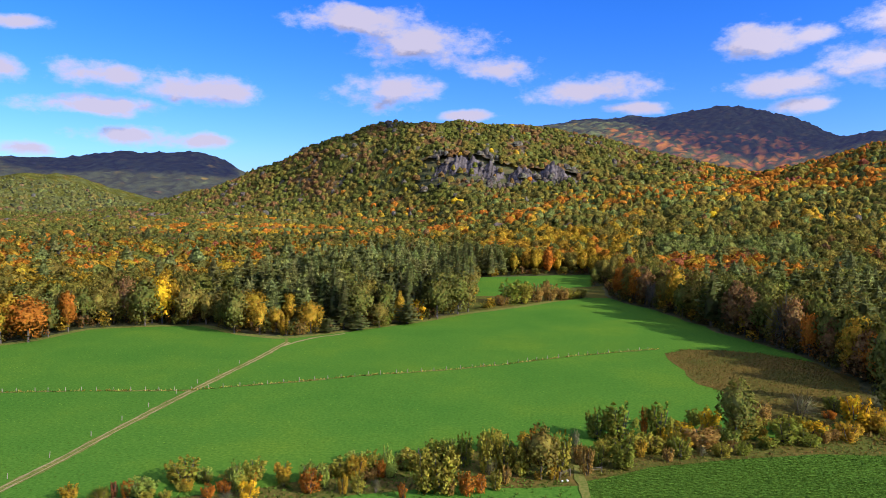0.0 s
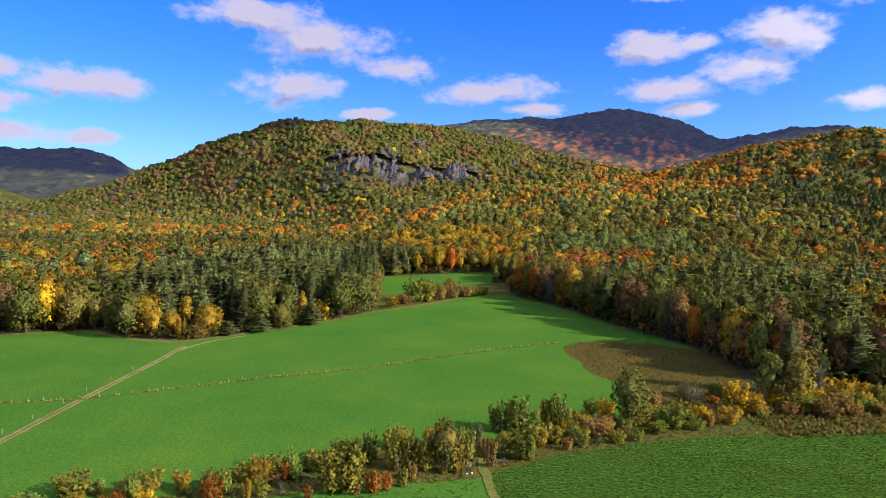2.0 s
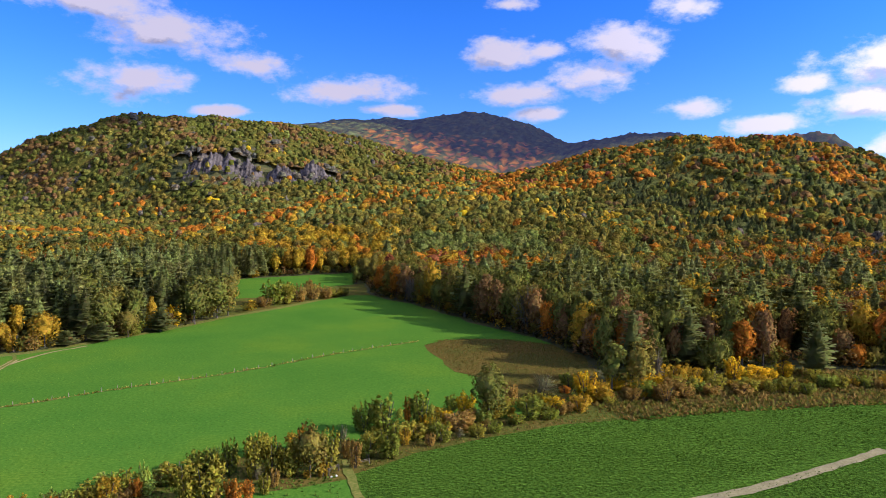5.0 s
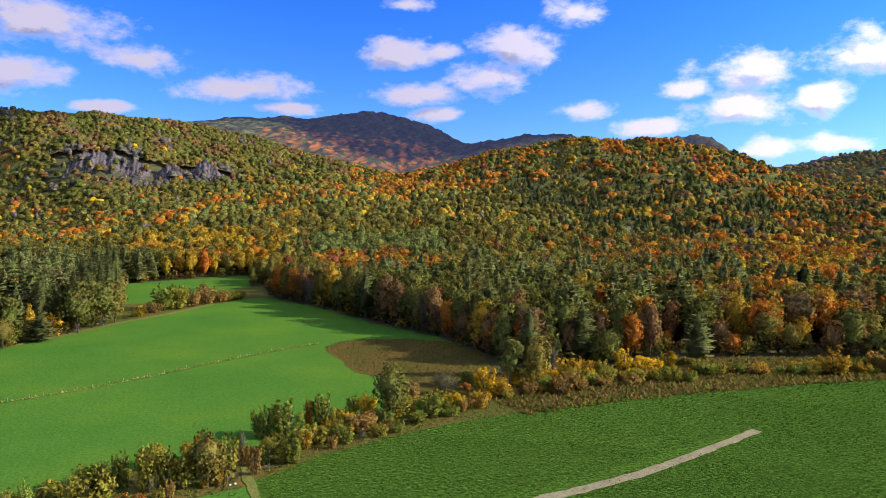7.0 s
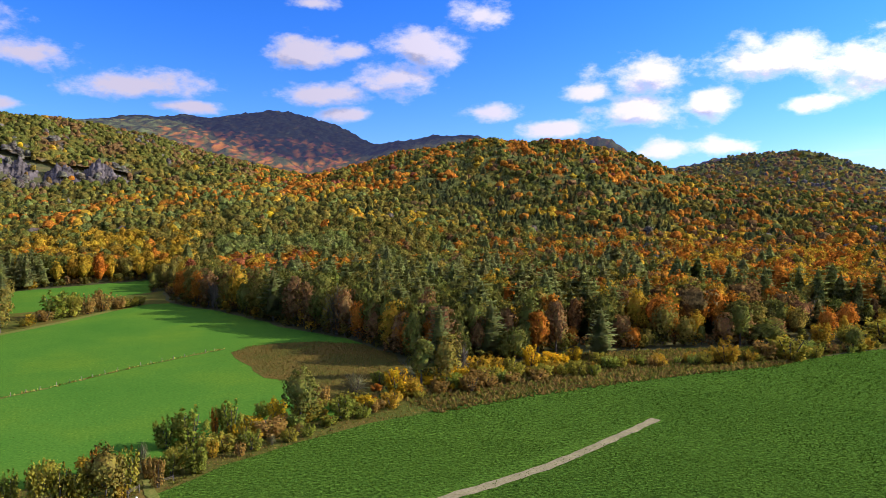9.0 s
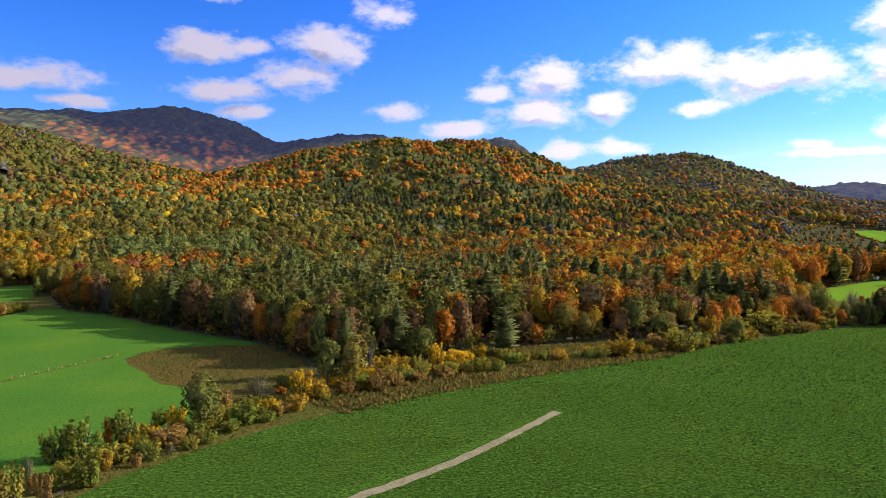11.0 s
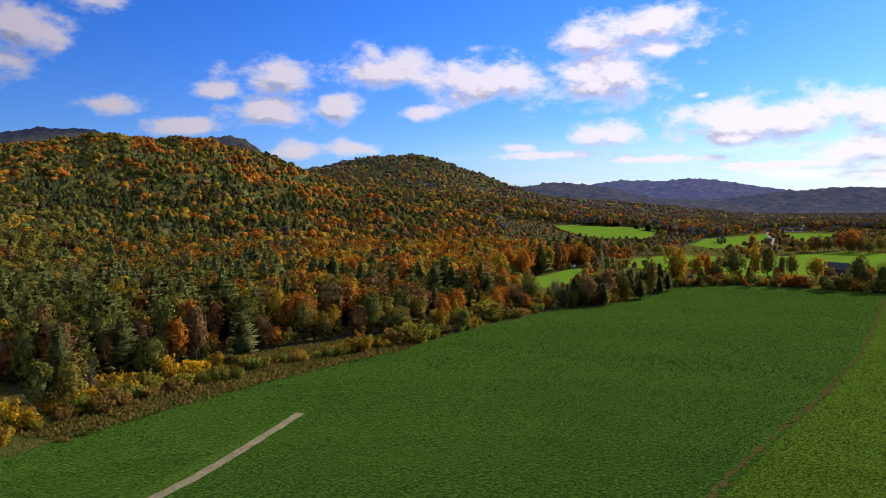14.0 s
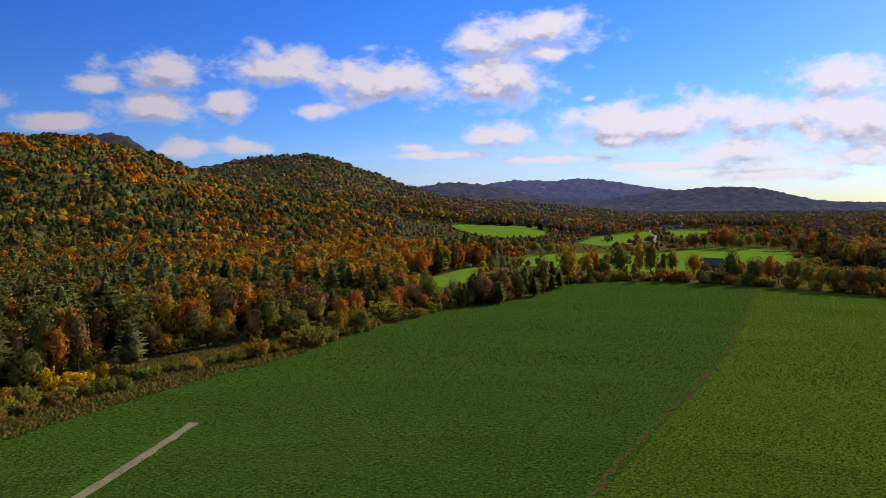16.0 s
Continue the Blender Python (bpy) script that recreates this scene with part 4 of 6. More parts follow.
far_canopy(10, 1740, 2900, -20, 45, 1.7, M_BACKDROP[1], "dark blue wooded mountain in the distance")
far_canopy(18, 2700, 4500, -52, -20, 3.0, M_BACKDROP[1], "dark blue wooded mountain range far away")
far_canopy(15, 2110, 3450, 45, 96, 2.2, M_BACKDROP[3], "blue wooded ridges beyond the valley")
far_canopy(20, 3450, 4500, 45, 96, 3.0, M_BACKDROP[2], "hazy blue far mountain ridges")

# ---- trees that stand singly: wood edges, hedgerows ----


def twigs(n, seed):
    """A leafless crown of fine twigs on a tree of height 1."""
    r = np.random.default_rng(seed)
    o = unit(r.normal(size=(n, 3)) * [1, 1, 0.8] + [0, 0, 0.55])
    a = np.array([0, 0, 0.30]) + o * r.uniform(0.05, 0.3, (n, 1)) * [1, 1, 1.2]
    b = a + unit(o + 0.35 * r.normal(size=(n, 3))) * r.uniform(0.12, 0.34, (n, 1))
    b[:, 2] = np.clip(b[:, 2], 0.05, 1.0)
    side = unit(np.cross(b - a, r.normal(size=(n, 3)))) * 0.007
    return np.stack([a + side, a - side, b - side * 0.4, b + side * 0.4], 1).reshape(-1, 3), r.uniform(0.8, 1.3, n)


def trunk_mesh(kind, seed):
    """A tapered trunk with limbs, height 1."""
    r = np.random.default_rng(seed)
    bm = bmesh.new()

    def limb(a, b, ra, rb, n=6):
        a, b = Vector(a), Vector(b)
        side = (b - a).orthogonal().normalized()
        up = (b - a).normalized().cross(side)
        rings = [[bm.verts.new(c + q * (side * math.cos(2 * math.pi * i / n) + up * math.sin(2 * math.pi * i / n))) for i in range(n)] for c, q in ((a, ra), (b, rb))]
        for i in range(n):
            bm.faces.new((rings[0][i], rings[0][(i + 1) % n], rings[1][(i + 1) % n], rings[1][i]))

    if kind in ("shrub", "bare"):
        for i in range(5):
            a = 2 * math.pi * i / 5 + r.uniform(-0.4, 0.4)
            limb((0.03 * math.cos(a), 0.03 * math.sin(a), -0.02), (0.2 * math.cos(a), 0.2 * math.sin(a), r.uniform(0.5, 0.75)), 0.018, 0.006, 5)
    else:
        top = 0.96 if kind == "pine" else 0.72
        bend = r.uniform(-0.02, 0.02, 2)
        limb((0, 0, -0.02), (bend[0], bend[1], 0.4), 0.021, 0.015)
        limb((bend[0], bend[1], 0.4), (0, 0, top), 0.015, 0.004)
        for i in range(9):
            a, z = r.uniform(0, 6.28), r.uniform(0.22, 0.7)
            d = (0.16 if kind in ("pine", "tall") else 0.24) * r.uniform(0.6, 1)
            limb((bend[0] * 0.8, bend[1] * 0.8, z), (d * math.cos(a), d * math.sin(a), z + (0.03 if kind == "pine" else r.uniform(0.12, 0.24))), 0.008, 0.003, 4)
    me = bpy.data.meshes.new("trunk")
    bm.to_mesh(me)
    bm.free()
    me.materials.append(M_BARK)
    return me


NEAR = {}
for kind, (n, leaf) in {"pine": (0, 0), "round": (1350, 0.028), "tall": (1250, 0.026), "wide": (1450, 0.029), "shrub": (1150, 0.032), "bare": (420, 0)}.items():
    for i in range(4):
        if kind == "bare":
            p, tone = twigs(n, 300 + i)
            face = unit(p - [0, 0, 0.3])
        else:
            p, tone, face = crown(kind, n, leaf, 100 + 7 * i + len(kind))
        k = 4 if kind == "bare" else 3
        me = mesh_object("crown", p, np.arange(len(p)).reshape(-1, k), M_LEAF)
        rr = np.random.default_rng(i)
        t = np.repeat(tone, k)[:, None] * np.repeat(rr.uniform(0.88, 1.12, (len(tone), 3)), k, axis=0)
        paint(me, t, face)
        q = np.sort(np.hypot(p[:, 0], p[:, 1]))
        NEAR[kind, i] = (me, trunk_mesh(kind, 50 + i), 2 * q[int(0.97 * len(q))])

pick = np.random.default_rng(5)
STOOD = []
WHERE = ["in the hedgerow", "hedgerow"]


def grow(kind, x, y, high, wide, colour):
    """One tree or shrub: height and crown width in metres."""
    if colour == "grey":
        kind = "bare"
    crown_me, trunk_me, natural = NEAR[kind, int(pick.integers(0, 4))]
    shrubby = kind == "shrub" or (kind == "bare" and high < 9)
    word = WORDS[colour]
    if kind == "pine":
        name, cat, label = "pine_tree", "pine tree", "dark green white pine " + WHERE[0]
    elif kind == "bare":
        name, cat, label = ("bare_shrub" if shrubby else "bare_tree"), ("shrub" if shrubby else "tree"), "nearly bare grey " + ("shrub" if shrubby else "tree") + " " + WHERE[0]
    elif shrubby:
        name, cat, label = "shrub", "shrub", word + " leafy autumn shrub " + WHERE[0]
    else:
        name, cat, label = "deciduous_tree", "tree", word + " leafy deciduous tree " + WHERE[0]
    root = tagged(new(name), label, cat, WHERE[1])
    root.location = (x, y, float(land(np.array([x]), np.array([y]))[0]))
    root.rotation_euler = (0, 0, pick.uniform(0, 6.28))
    if kind == "shrub":
        high, wide = 1.1 * high, 1.14 * wide
    sc = wide / natural
    root.scale = (sc, sc, high)
    trunk_ob, crown_ob = new("trunk", trunk_me), new("crown", crown_me)
    trunk_ob.parent = crown_ob.parent = root
    c = np.array(LEAF_COLOURS[colour]) * pick.uniform(0.85, 1.15) * (0.9 if kind == "pine" else 1.0 if shrubby or colour in ("yellow", "gold", "orange", "red") else 1.2)
    crown_ob.color = (*(c * (np.array([1.60, 1.72, 1.15]) if shrubby and colour not in ("yellow", "gold", "orange", "red") else 1.0)), 1)
    STOOD.append((x, y))


WHERE[:] = ["in the hedgerow between fields", "shrubs and trees of the hedgerow"]
grow("shrub", -73.4, 94.6, 2.4, 2.8, "gold")
grow("shrub", -67.3, 96.3, 2.7, 1.1, "red")
grow("shrub", -65.3, 96.7, 2.9, 1.8, "orange")
grow("shrub", -64.3, 97.8, 2.3, 1.6, "olive")
grow("shrub", -57.7, 100.9, 2.1, 1.8, "gold")
grow("shrub", -53.4, 99.2, 2.3, 1.9, "orange")
grow("shrub", -51.7, 101.2, 2.2, 2.5, "orange")
grow("shrub", -50.4, 102.4, 5.1, 2.3, "light")
grow("shrub", -47.2, 99.6, 3.0, 3.1, "yellow")
grow("shrub", -49.1, 105.4, 2.5, 1.3, "orange")
grow("shrub", -44.7, 107.2, 3.5, 2.7, "gold")
grow("shrub", -50.1, 98.2, 2.1, 2.7, "grey")
grow("shrub", -59.4, 97.1, 1.6, 1.8, "olive")
grow("shrub", -39.0, 103.9, 4.1, 3.1, "orange")
grow("shrub", -37.5, 105.9, 4.0, 1.9, "light")
grow("shrub", -33.9, 104.5, 3.5, 1.5, "gold")
grow("shrub", -37.1, 111.7, 2.6, 1.8, "grey")
grow("shrub", -33.6, 110.5, 4.3, 2.9, "gold")
grow("shrub", -31.7, 112.8, 4.5, 3.3, "olive")
grow("shrub", -29.6, 114.3, 4.8, 2.0, "light")
grow("shrub", -30.2, 112.2, 3.2, 2.0, "orange")
grow("shrub", -31.7, 105.4, 3.5, 2.0, "olive")
grow("shrub", -29.1, 105.9, 3.2, 2.0, "grey")
grow("shrub", -27.9, 116.7, 2.7, 2.2, "brown")
grow("shrub", -24.6, 105.1, 2.5, 1.3, "orange")
grow("shrub", -21.6, 107.5, 7.5, 3.7, "olive")
grow("shrub", -19.1, 108.0, 7.8, 4.8, "olive")
grow("shrub", -20.1, 121.5, 3.8, 1.9, "light")
grow("shrub", -17.4, 119.9, 6.1, 2.4, "green")
grow("shrub", -15.2, 107.9, 4.3, 2.4, "orange")
grow("shrub", -13.1, 109.2, 3.2, 1.7, "orange")
grow("shrub", -17.6, 107.4, 3.2, 1.3, "brown")
grow("shrub", -13.3, 117.7, 8.4, 3.3, "olive")
grow("shrub", -12.8, 116.8, 3.8, 2.2, "grey")
grow("shrub", -11.0, 110.6, 3.6, 1.7, "olive")
grow("shrub", -9.9, 113.5, 3.3, 1.8, "brown")
grow("shrub", -7.7, 117.8, 6.8, 3.7, "olive")
grow("shrub", -10.3, 117.3, 7.2, 2.9, "olive")
grow("round", -4.3, 116.6, 9.3, 5.4, "olive")
grow("shrub", -5.7, 124.5, 7.0, 2.3, "orange")
grow("shrub", -1.3, 119.2, 7.6, 3.3, "olive")
grow("shrub", -2.3, 117.0, 3.4, 1.8, "gold")
grow("shrub", -4.7, 116.5, 1.5, 1.4, "gold")
grow("shrub", 1.6, 125.0, 4.0, 1.9, "brown")
grow("shrub", 1.0, 128.2, 6.3, 2.8, "grey")
grow("shrub", 2.9, 120.0, 5.3, 2.2, "brown")
grow("shrub", 5.3, 139.0, 6.1, 3.9, "green")
grow("shrub", 9.5, 138.5, 7.8, 5.6, "green")
grow("shrub", 14.3, 143.6, 6.0, 1.8, "orange")
grow("shrub", 17.0, 141.4, 7.6, 4.4, "green")
grow("shrub", 5.3, 124.7, 3.9, 3.1, "green")
grow("shrub", 9.1, 124.4, 6.2, 4.6, "green")
grow("shrub", 17.7, 140.3, 2.8, 3.1, "yellow")
grow("shrub", 21.9, 143.8, 3.3, 3.6, "yellow")
grow("shrub", 27.3, 147.7, 5.4, 4.2, "yellow")
grow("shrub", 24.7, 151.5, 3.9, 3.3, "green")
grow("round", 31.0, 143.1, 12.1, 7.7, "green")
grow("shrub", 32.5, 144.7, 3.5, 2.8, "gold")
grow("shrub", 19.6, 132.1, 3.9, 4.1, "green")
grow("shrub", 17.0, 129.3, 2.8, 2.0, "brown")
grow("shrub", 12.3, 130.6, 3.2, 2.4, "gold")
grow("shrub", 26.7, 133.6, 2.9, 3.0, "olive")
grow("shrub", 30.6, 135.6, 2.9, 3.0, "green")
grow("shrub", 38.5, 154.5, 5.1, 3.0, "brown")
grow("shrub", 36.3, 140.4, 2.5, 3.6, "green")
grow("shrub", 39.9, 143.7, 5.1, 5.1, "green")
grow("shrub", 43.1, 151.1, 4.1, 2.9, "olive")
grow("shrub", 47.1, 159.4, 7.1, 8.3, "grey")
grow("shrub", 46.6, 147.7, 4.0, 4.3, "yellow")
grow("shrub", 44.1, 143.3, 2.6, 3.7, "green")
grow("shrub", 56.6, 168.0, 3.7, 4.4, "green")
grow("shrub", 56.5, 155.4, 7.3, 5.7, "yellow")
grow("shrub", 52.2, 147.6, 3.9, 4.4, "gold")
grow("shrub", 59.7, 154.6, 5.0, 4.6, "gold")
grow("shrub", 53.5, 162.3, 1.9, 2.7, "orange")
grow("shrub", 23.2, 132.9, 2.8, 2.1, "grey")
grow("shrub", 25.9, 142.0, 3.5, 4.0, "brown")
grow("shrub", 35.3, 148.0, 4.0, 2.8, "brown")
grow("shrub", 60.4, 158.4, 4.6, 3.6, "gold")
grow("shrub", 66.6, 163.3, 4.2, 4.1, "yellow")
grow("shrub", 72.1, 163.2, 5.5, 4.1, "yellow")
grow("shrub", 76.9, 163.6, 4.3, 3.9, "yellow")
grow("shrub", 82.9, 173.1, 4.2, 4.1, "yellow")
grow("shrub", 84.6, 168.8, 4.8, 5.4, "gold")
grow("shrub", 89.6, 169.5, 4.2, 4.8, "gold")
grow("shrub", 86.4, 161.5, 4.0, 2.9, "yellow")
grow("shrub", 93.8, 167.2, 4.2, 4.1, "olive")
grow("shrub", 101.5, 170.0, 6.5, 4.2, "yellow")
grow("shrub", 107.3, 170.6, 3.7, 6.4, "yellow")
grow("shrub", 111.7, 170.1, 2.9, 3.6, "yellow")
grow("shrub", 116.5, 171.3, 4.6, 4.4, "yellow")
grow("shrub", 70.5, 155.7, 1.9, 1.8, "yellow")
grow("shrub", 74.8, 153.3, 4.4, 4.9, "brown")
grow("shrub", 67.4, 154.7, 3.1, 4.2, "brown")
grow("shrub", 80.3, 155.9, 3.8, 5.0, "brown")
grow("shrub", 88.3, 157.4, 2.6, 4.5, "brown")
grow("shrub", 95.4, 156.6, 2.7, 5.2, "brown")
grow("shrub", 102.9, 182.7, 6.8, 7.4, "light")
grow("shrub", 154.5, 151.8, 6.6, 6.8, "gold")
grow("shrub", 151.5, 155.9, 3.3, 3.9, "gold")
grow("shrub", 175.6, 148.1, 7.3, 10.2, "olive")
grow("shrub", 165.0, 153.8, 3.9, 5.0, "green")
grow("shrub", 169.6, 151.3, 5.8, 6.1, "brown")
grow("shrub", 111.5, 154.6, 3.0, 3.8, "green")
grow("shrub", 200.5, 157.7, 8.5, 6.8, "gold")
grow("shrub", 213.4, 157.2, 6.5, 8.3, "olive")
grow("shrub", 227.4, 156.4, 8.3, 12.3, "olive")
grow("wide", 253.0, 165.1, 10.2, 9.4, "orange")
grow("wide", 259.3, 161.7, 10.2, 9.5, "brown")
grow("wide", 266.1, 158.0, 12.0, 9.7, "green")
grow("shrub", 259.5, 157.6, 5.3, 5.4, "olive")
WHERE[:] = ["at the edge of the wood", "trees along the wood edge"]
grow("tall", 108.9, 178.8, 16.0, 7.1, "orange")
grow("tall", 107.1, 189.4, 16.0, 6.6, "gold")
grow("tall", 65.3, 162.1, 14.0, 6.8, "green")
grow("round", 71.6, 161.1, 13.0, 7.5, "olive")
grow("pine", 73.6, 170.5, 19.0, 7.9, "pine")
grow("round", 81.1, 218.8, 20.0, 10.8, "green")
grow("round", 99.6, 195.2, 15.0, 10.1, "olive")
grow("round", 74.8, 201.1, 13.0, 6.2, "brown")
grow("tall", 78.8, 167.6, 11.0, 4.6, "grey")
grow("tall", 115.2, 179.0, 19.0, 6.8, "brown")
grow("round", 166.6, 222.5, 17.0, 9.9, "gold")
grow("round", 260.2, 226.2, 22.0, 12.3, "orange")
grow("tall", 250.5, 208.5, 21.0, 8.7, "gold")
grow("round", 230.2, 229.4, 21.0, 10.9, "orange")
grow("round", 197.6, 212.9, 17.0, 9.7, "light")
grow("round", 156.1, 179.8, 14.0, 9.0, "olive")
grow("round", 255.9, 184.4, 17.0, 11.9, "orange")
grow("round", 244.1, 186.2, 14.0, 16.4, "grey")
grow("pine", 149.1, 196.3, 18.0, 9.9, "pine")
grow("pine", 125.7, 171.4, 15.0, 9.5, "pine")
grow("pine", 140.9, 199.7, 17.0, 9.8, "pine")
grow("round", 155.3, 192.0, 17.0, 8.8, "gold")
grow("round", 183.4, 163.3, 9.0, 12.0, "green")
grow("round", 227.2, 182.9, 14.0, 10.4, "grey")
grow("round", 259.0, 191.6, 14.0, 14.3, "brown")
grow("round", 273.3, 187.4, 15.0, 11.8, "green")
grow("tall", 178.8, 202.7, 17.0, 7.2, "brown")
grow("tall", 177.5, 168.7, 15.0, 6.5, "green")
grow("round", 332.1, 218.8, 18.0, 12.4, "gold")
grow("round", 359.9, 228.4, 18.0, 11.4, "orange")
grow("round", 357.0, 217.4, 18.0, 9.3, "orange")
grow("wide", -167.8, 195.9, 15.2, 13.7, "orange")
grow("round", -176.3, 198.2, 10.6, 7.5, "gold")
grow("tall", -167.6, 213.8, 15.9, 6.2, "orange")
grow("tall", -167.7, 204.5, 13.3, 5.6, "green")
grow("round", -169.2, 223.5, 14.3, 8.9, "green")
grow("round", -167.5, 229.3, 13.7, 8.0, "olive")
grow("wide", -164.0, 232.8, 13.4, 11.1, "olive")
grow("wide", -156.0, 234.7, 8.8, 9.0, "olive")
grow("round", -147.2, 236.8, 17.2, 9.8, "yellow")
grow("tall", -150.8, 236.0, 17.1, 6.9, "olive")
grow("round", -136.9, 236.4, 16.6, 9.6, "olive")
grow("round", -126.8, 241.6, 12.1, 8.7, "olive")
grow("round", -119.0, 237.9, 12.8, 9.4, "gold")
grow("wide", -110.6, 234.6, 14.4, 13.7, "gold")
grow("shrub", -94.6, 226.0, 6.9, 5.2, "gold")
grow("round", -99.8, 229.6, 8.7, 6.2, "gold")
grow("round", -161.2, 236.3, 16.8, 10.1, "brown")
grow("shrub", -90.0, 227.1, 5.2, 4.3, "brown")
grow("wide", -88.4, 232.2, 11.4, 9.6, "gold")
grow("shrub", -89.6, 232.9, 3.4, 2.6, "yellow")
grow("pine", -82.9, 233.5, 4.8, 7.0, "pine")
grow("pine", -79.8, 241.8, 17.6, 9.0, "pine")
grow("pine", -74.0, 239.6, 6.4, 7.9, "pine")
grow("round", -75.4, 245.5, 15.5, 10.9, "green")
grow("shrub", -67.7, 250.0, 6.0, 6.4, "green")
grow("pine", -60.1, 255.6, 8.7, 9.2, "pine")
grow("tall", -63.9, 259.3, 11.4, 4.2, "gold")
grow("shrub", -58.3, 266.6, 8.3, 5.8, "yellow")
grow("wide", -51.4, 269.4, 17.4, 13.5, "green")
grow("round", -45.7, 282.3, 17.3, 12.1, "green")
grow("round", -42.7, 289.8, 15.7, 8.3, "olive")
grow("shrub", -27.9, 317.9, 11.5, 10.2, "green")
grow("shrub", -22.5, 320.5, 10.5, 8.5, "olive")
grow("shrub", -31.0, 312.0, 5.0, 6.5, "brown")
grow("shrub", -5.5, 338.0, 6.0, 7.0, "brown")
grow("shrub", 3.0, 346.0, 4.5, 6.0, "olive")
grow("shrub", -36.5, 303.0, 3.2, 5.0, "olive")
grow("shrub", -17.0, 326.5, 8.5, 6.0, "brown")
grow("shrub", -11.4, 332.4, 10.2, 7.6, "brown")
grow("shrub", -2.3, 343.7, 4.2, 9.7, "olive")
grow("wide", -68.0, 246.1, 9.3, 7.2, "olive")
WHERE[:] = ["in the hedgerow behind the crop field", "trees of the far hedgerow"]
grow("shrub", 275.2, 142.1, 7.9, 5.0, "green")
grow("round", 282.0, 138.7, 13.5, 9.0, "brown")
grow("round", 297.2, 136.8, 15.6, 9.4, "brown")
grow("pine", 286.2, 133.1, 10.5, 6.8, "pine")
grow("pine", 280.3, 140.3, 9.6, 6.7, "pine")
grow("round", 308.5, 133.8, 13.6, 7.1, "olive")
grow("pine", 313.6, 127.9, 9.7, 7.3, "pine")
grow("tall", 324.2, 127.0, 19.3, 6.2, "olive")
grow("round", 369.2, 130.7, 21.5, 13.3, "gold")
grow("wide", 274.2, 147.9, 8.8, 6.7, "green")
grow("round", 293.7, 161.2, 12.7, 7.2, "grey")
grow("round", 272.7, 162.7, 11.2, 6.8, "green")
grow("shrub", 268.4, 156.9, 7.9, 5.6, "olive")
grow("round", 270.0, 168.4, 8.9, 5.7, "brown")
grow("round", 417.7, 135.9, 13.9, 7.8, "gold")
grow("pine", 339.7, 128.9, 9.1, 6.5, "pine")
grow("pine", 351.2, 129.1, 9.3, 6.7, "pine")
grow("tall", 412.8, 128.6, 16.0, 4.6, "orange")
grow("wide", 414.5, 124.5, 9.9, 7.7, "green")
grow("round", 418.2, 115.6, 18.4, 12.4, "green")
grow("tall", 422.5, 105.4, 21.9, 7.0, "gold")
grow("tall", 425.1, 99.3, 21.6, 9.0, "olive")
grow("round", 437.0, 89.4, 16.0, 8.0, "olive")
grow("tall", 435.0, 94.2, 15.3, 4.0, "olive")
grow("wide", 434.6, 76.6, 14.2, 11.0, "gold")
grow("wide", 430.1, 69.4, 8.8, 7.8, "brown")
grow("shrub", 406.1, 60.2, 8.3, 13.2, "olive")
grow("round", 411.8, 53.2, 17.7, 10.4, "green")
grow("wide", 407.8, 41.3, 14.2, 11.7, "green")
grow("wide", 413.3, 49.5, 10.8, 8.9, "brown")
grow("round", 417.1, 34.8, 15.1, 9.0, "orange")
grow("wide", 412.9, 29.5, 11.5, 8.9, "brown")
grow("wide", 404.1, 21.7, 15.0, 11.6, "olive")
grow("wide", 399.1, 14.5, 13.0, 10.0, "olive")
grow("round", 392.7, 8.7, 12.5, 8.4, "gold")
grow("wide", 393.0, 3.2, 12.6, 11.2, "olive")
grow("wide", 393.7, -3.2, 11.6, 9.8, "brown")
grow("round", 394.5, -7.5, 12.9, 8.4, "orange")
grow("wide", 391.6, -12.6, 12.1, 11.2, "olive")
grow("round", 391.4, -16.7, 11.6, 8.4, "gold")

WHERE[:] = ["at the edge of the wood", "trees along the wood edge"]
r = np.random.default_rng(31)
placed = np.array(STOOD)
keep = [p for p in EDGE if np.hypot(*(placed - p).T).min() > 4.5]
keep = np.array([p for p in keep if not (14 < p[0] < 105 and p[1] > 186 and p[0] < 34 + (352 - p[1]) * 0.42)])
kind_of = species(keep[:, 0], keep[:, 1], np.zeros(len(keep)), r)
for (x, y), s in zip(keep, kind_of):
    colour = KINDS[s]
    if -70 < x < 60 and colour in ("orange", "red", "yellow", "grey", "light"):
        colour = ("olive", "green")[int(r.integers(0, 2))]
    h = r.uniform(15, 24) if s == 0 else r.uniform(11, 18.5)
    if x > 76 and y > 140:
        h *= r.uniform(0.4, 0.72)
    kind = "pine" if s == 0 else ("round", "tall", "wide")[int(r.integers(0, 3))]
    grow(kind, x, y, h, h * {"pine": 0.36, "round": 0.55, "tall": 0.40, "wide": 0.66}[kind] * r.uniform(0.9, 1.2), colour)



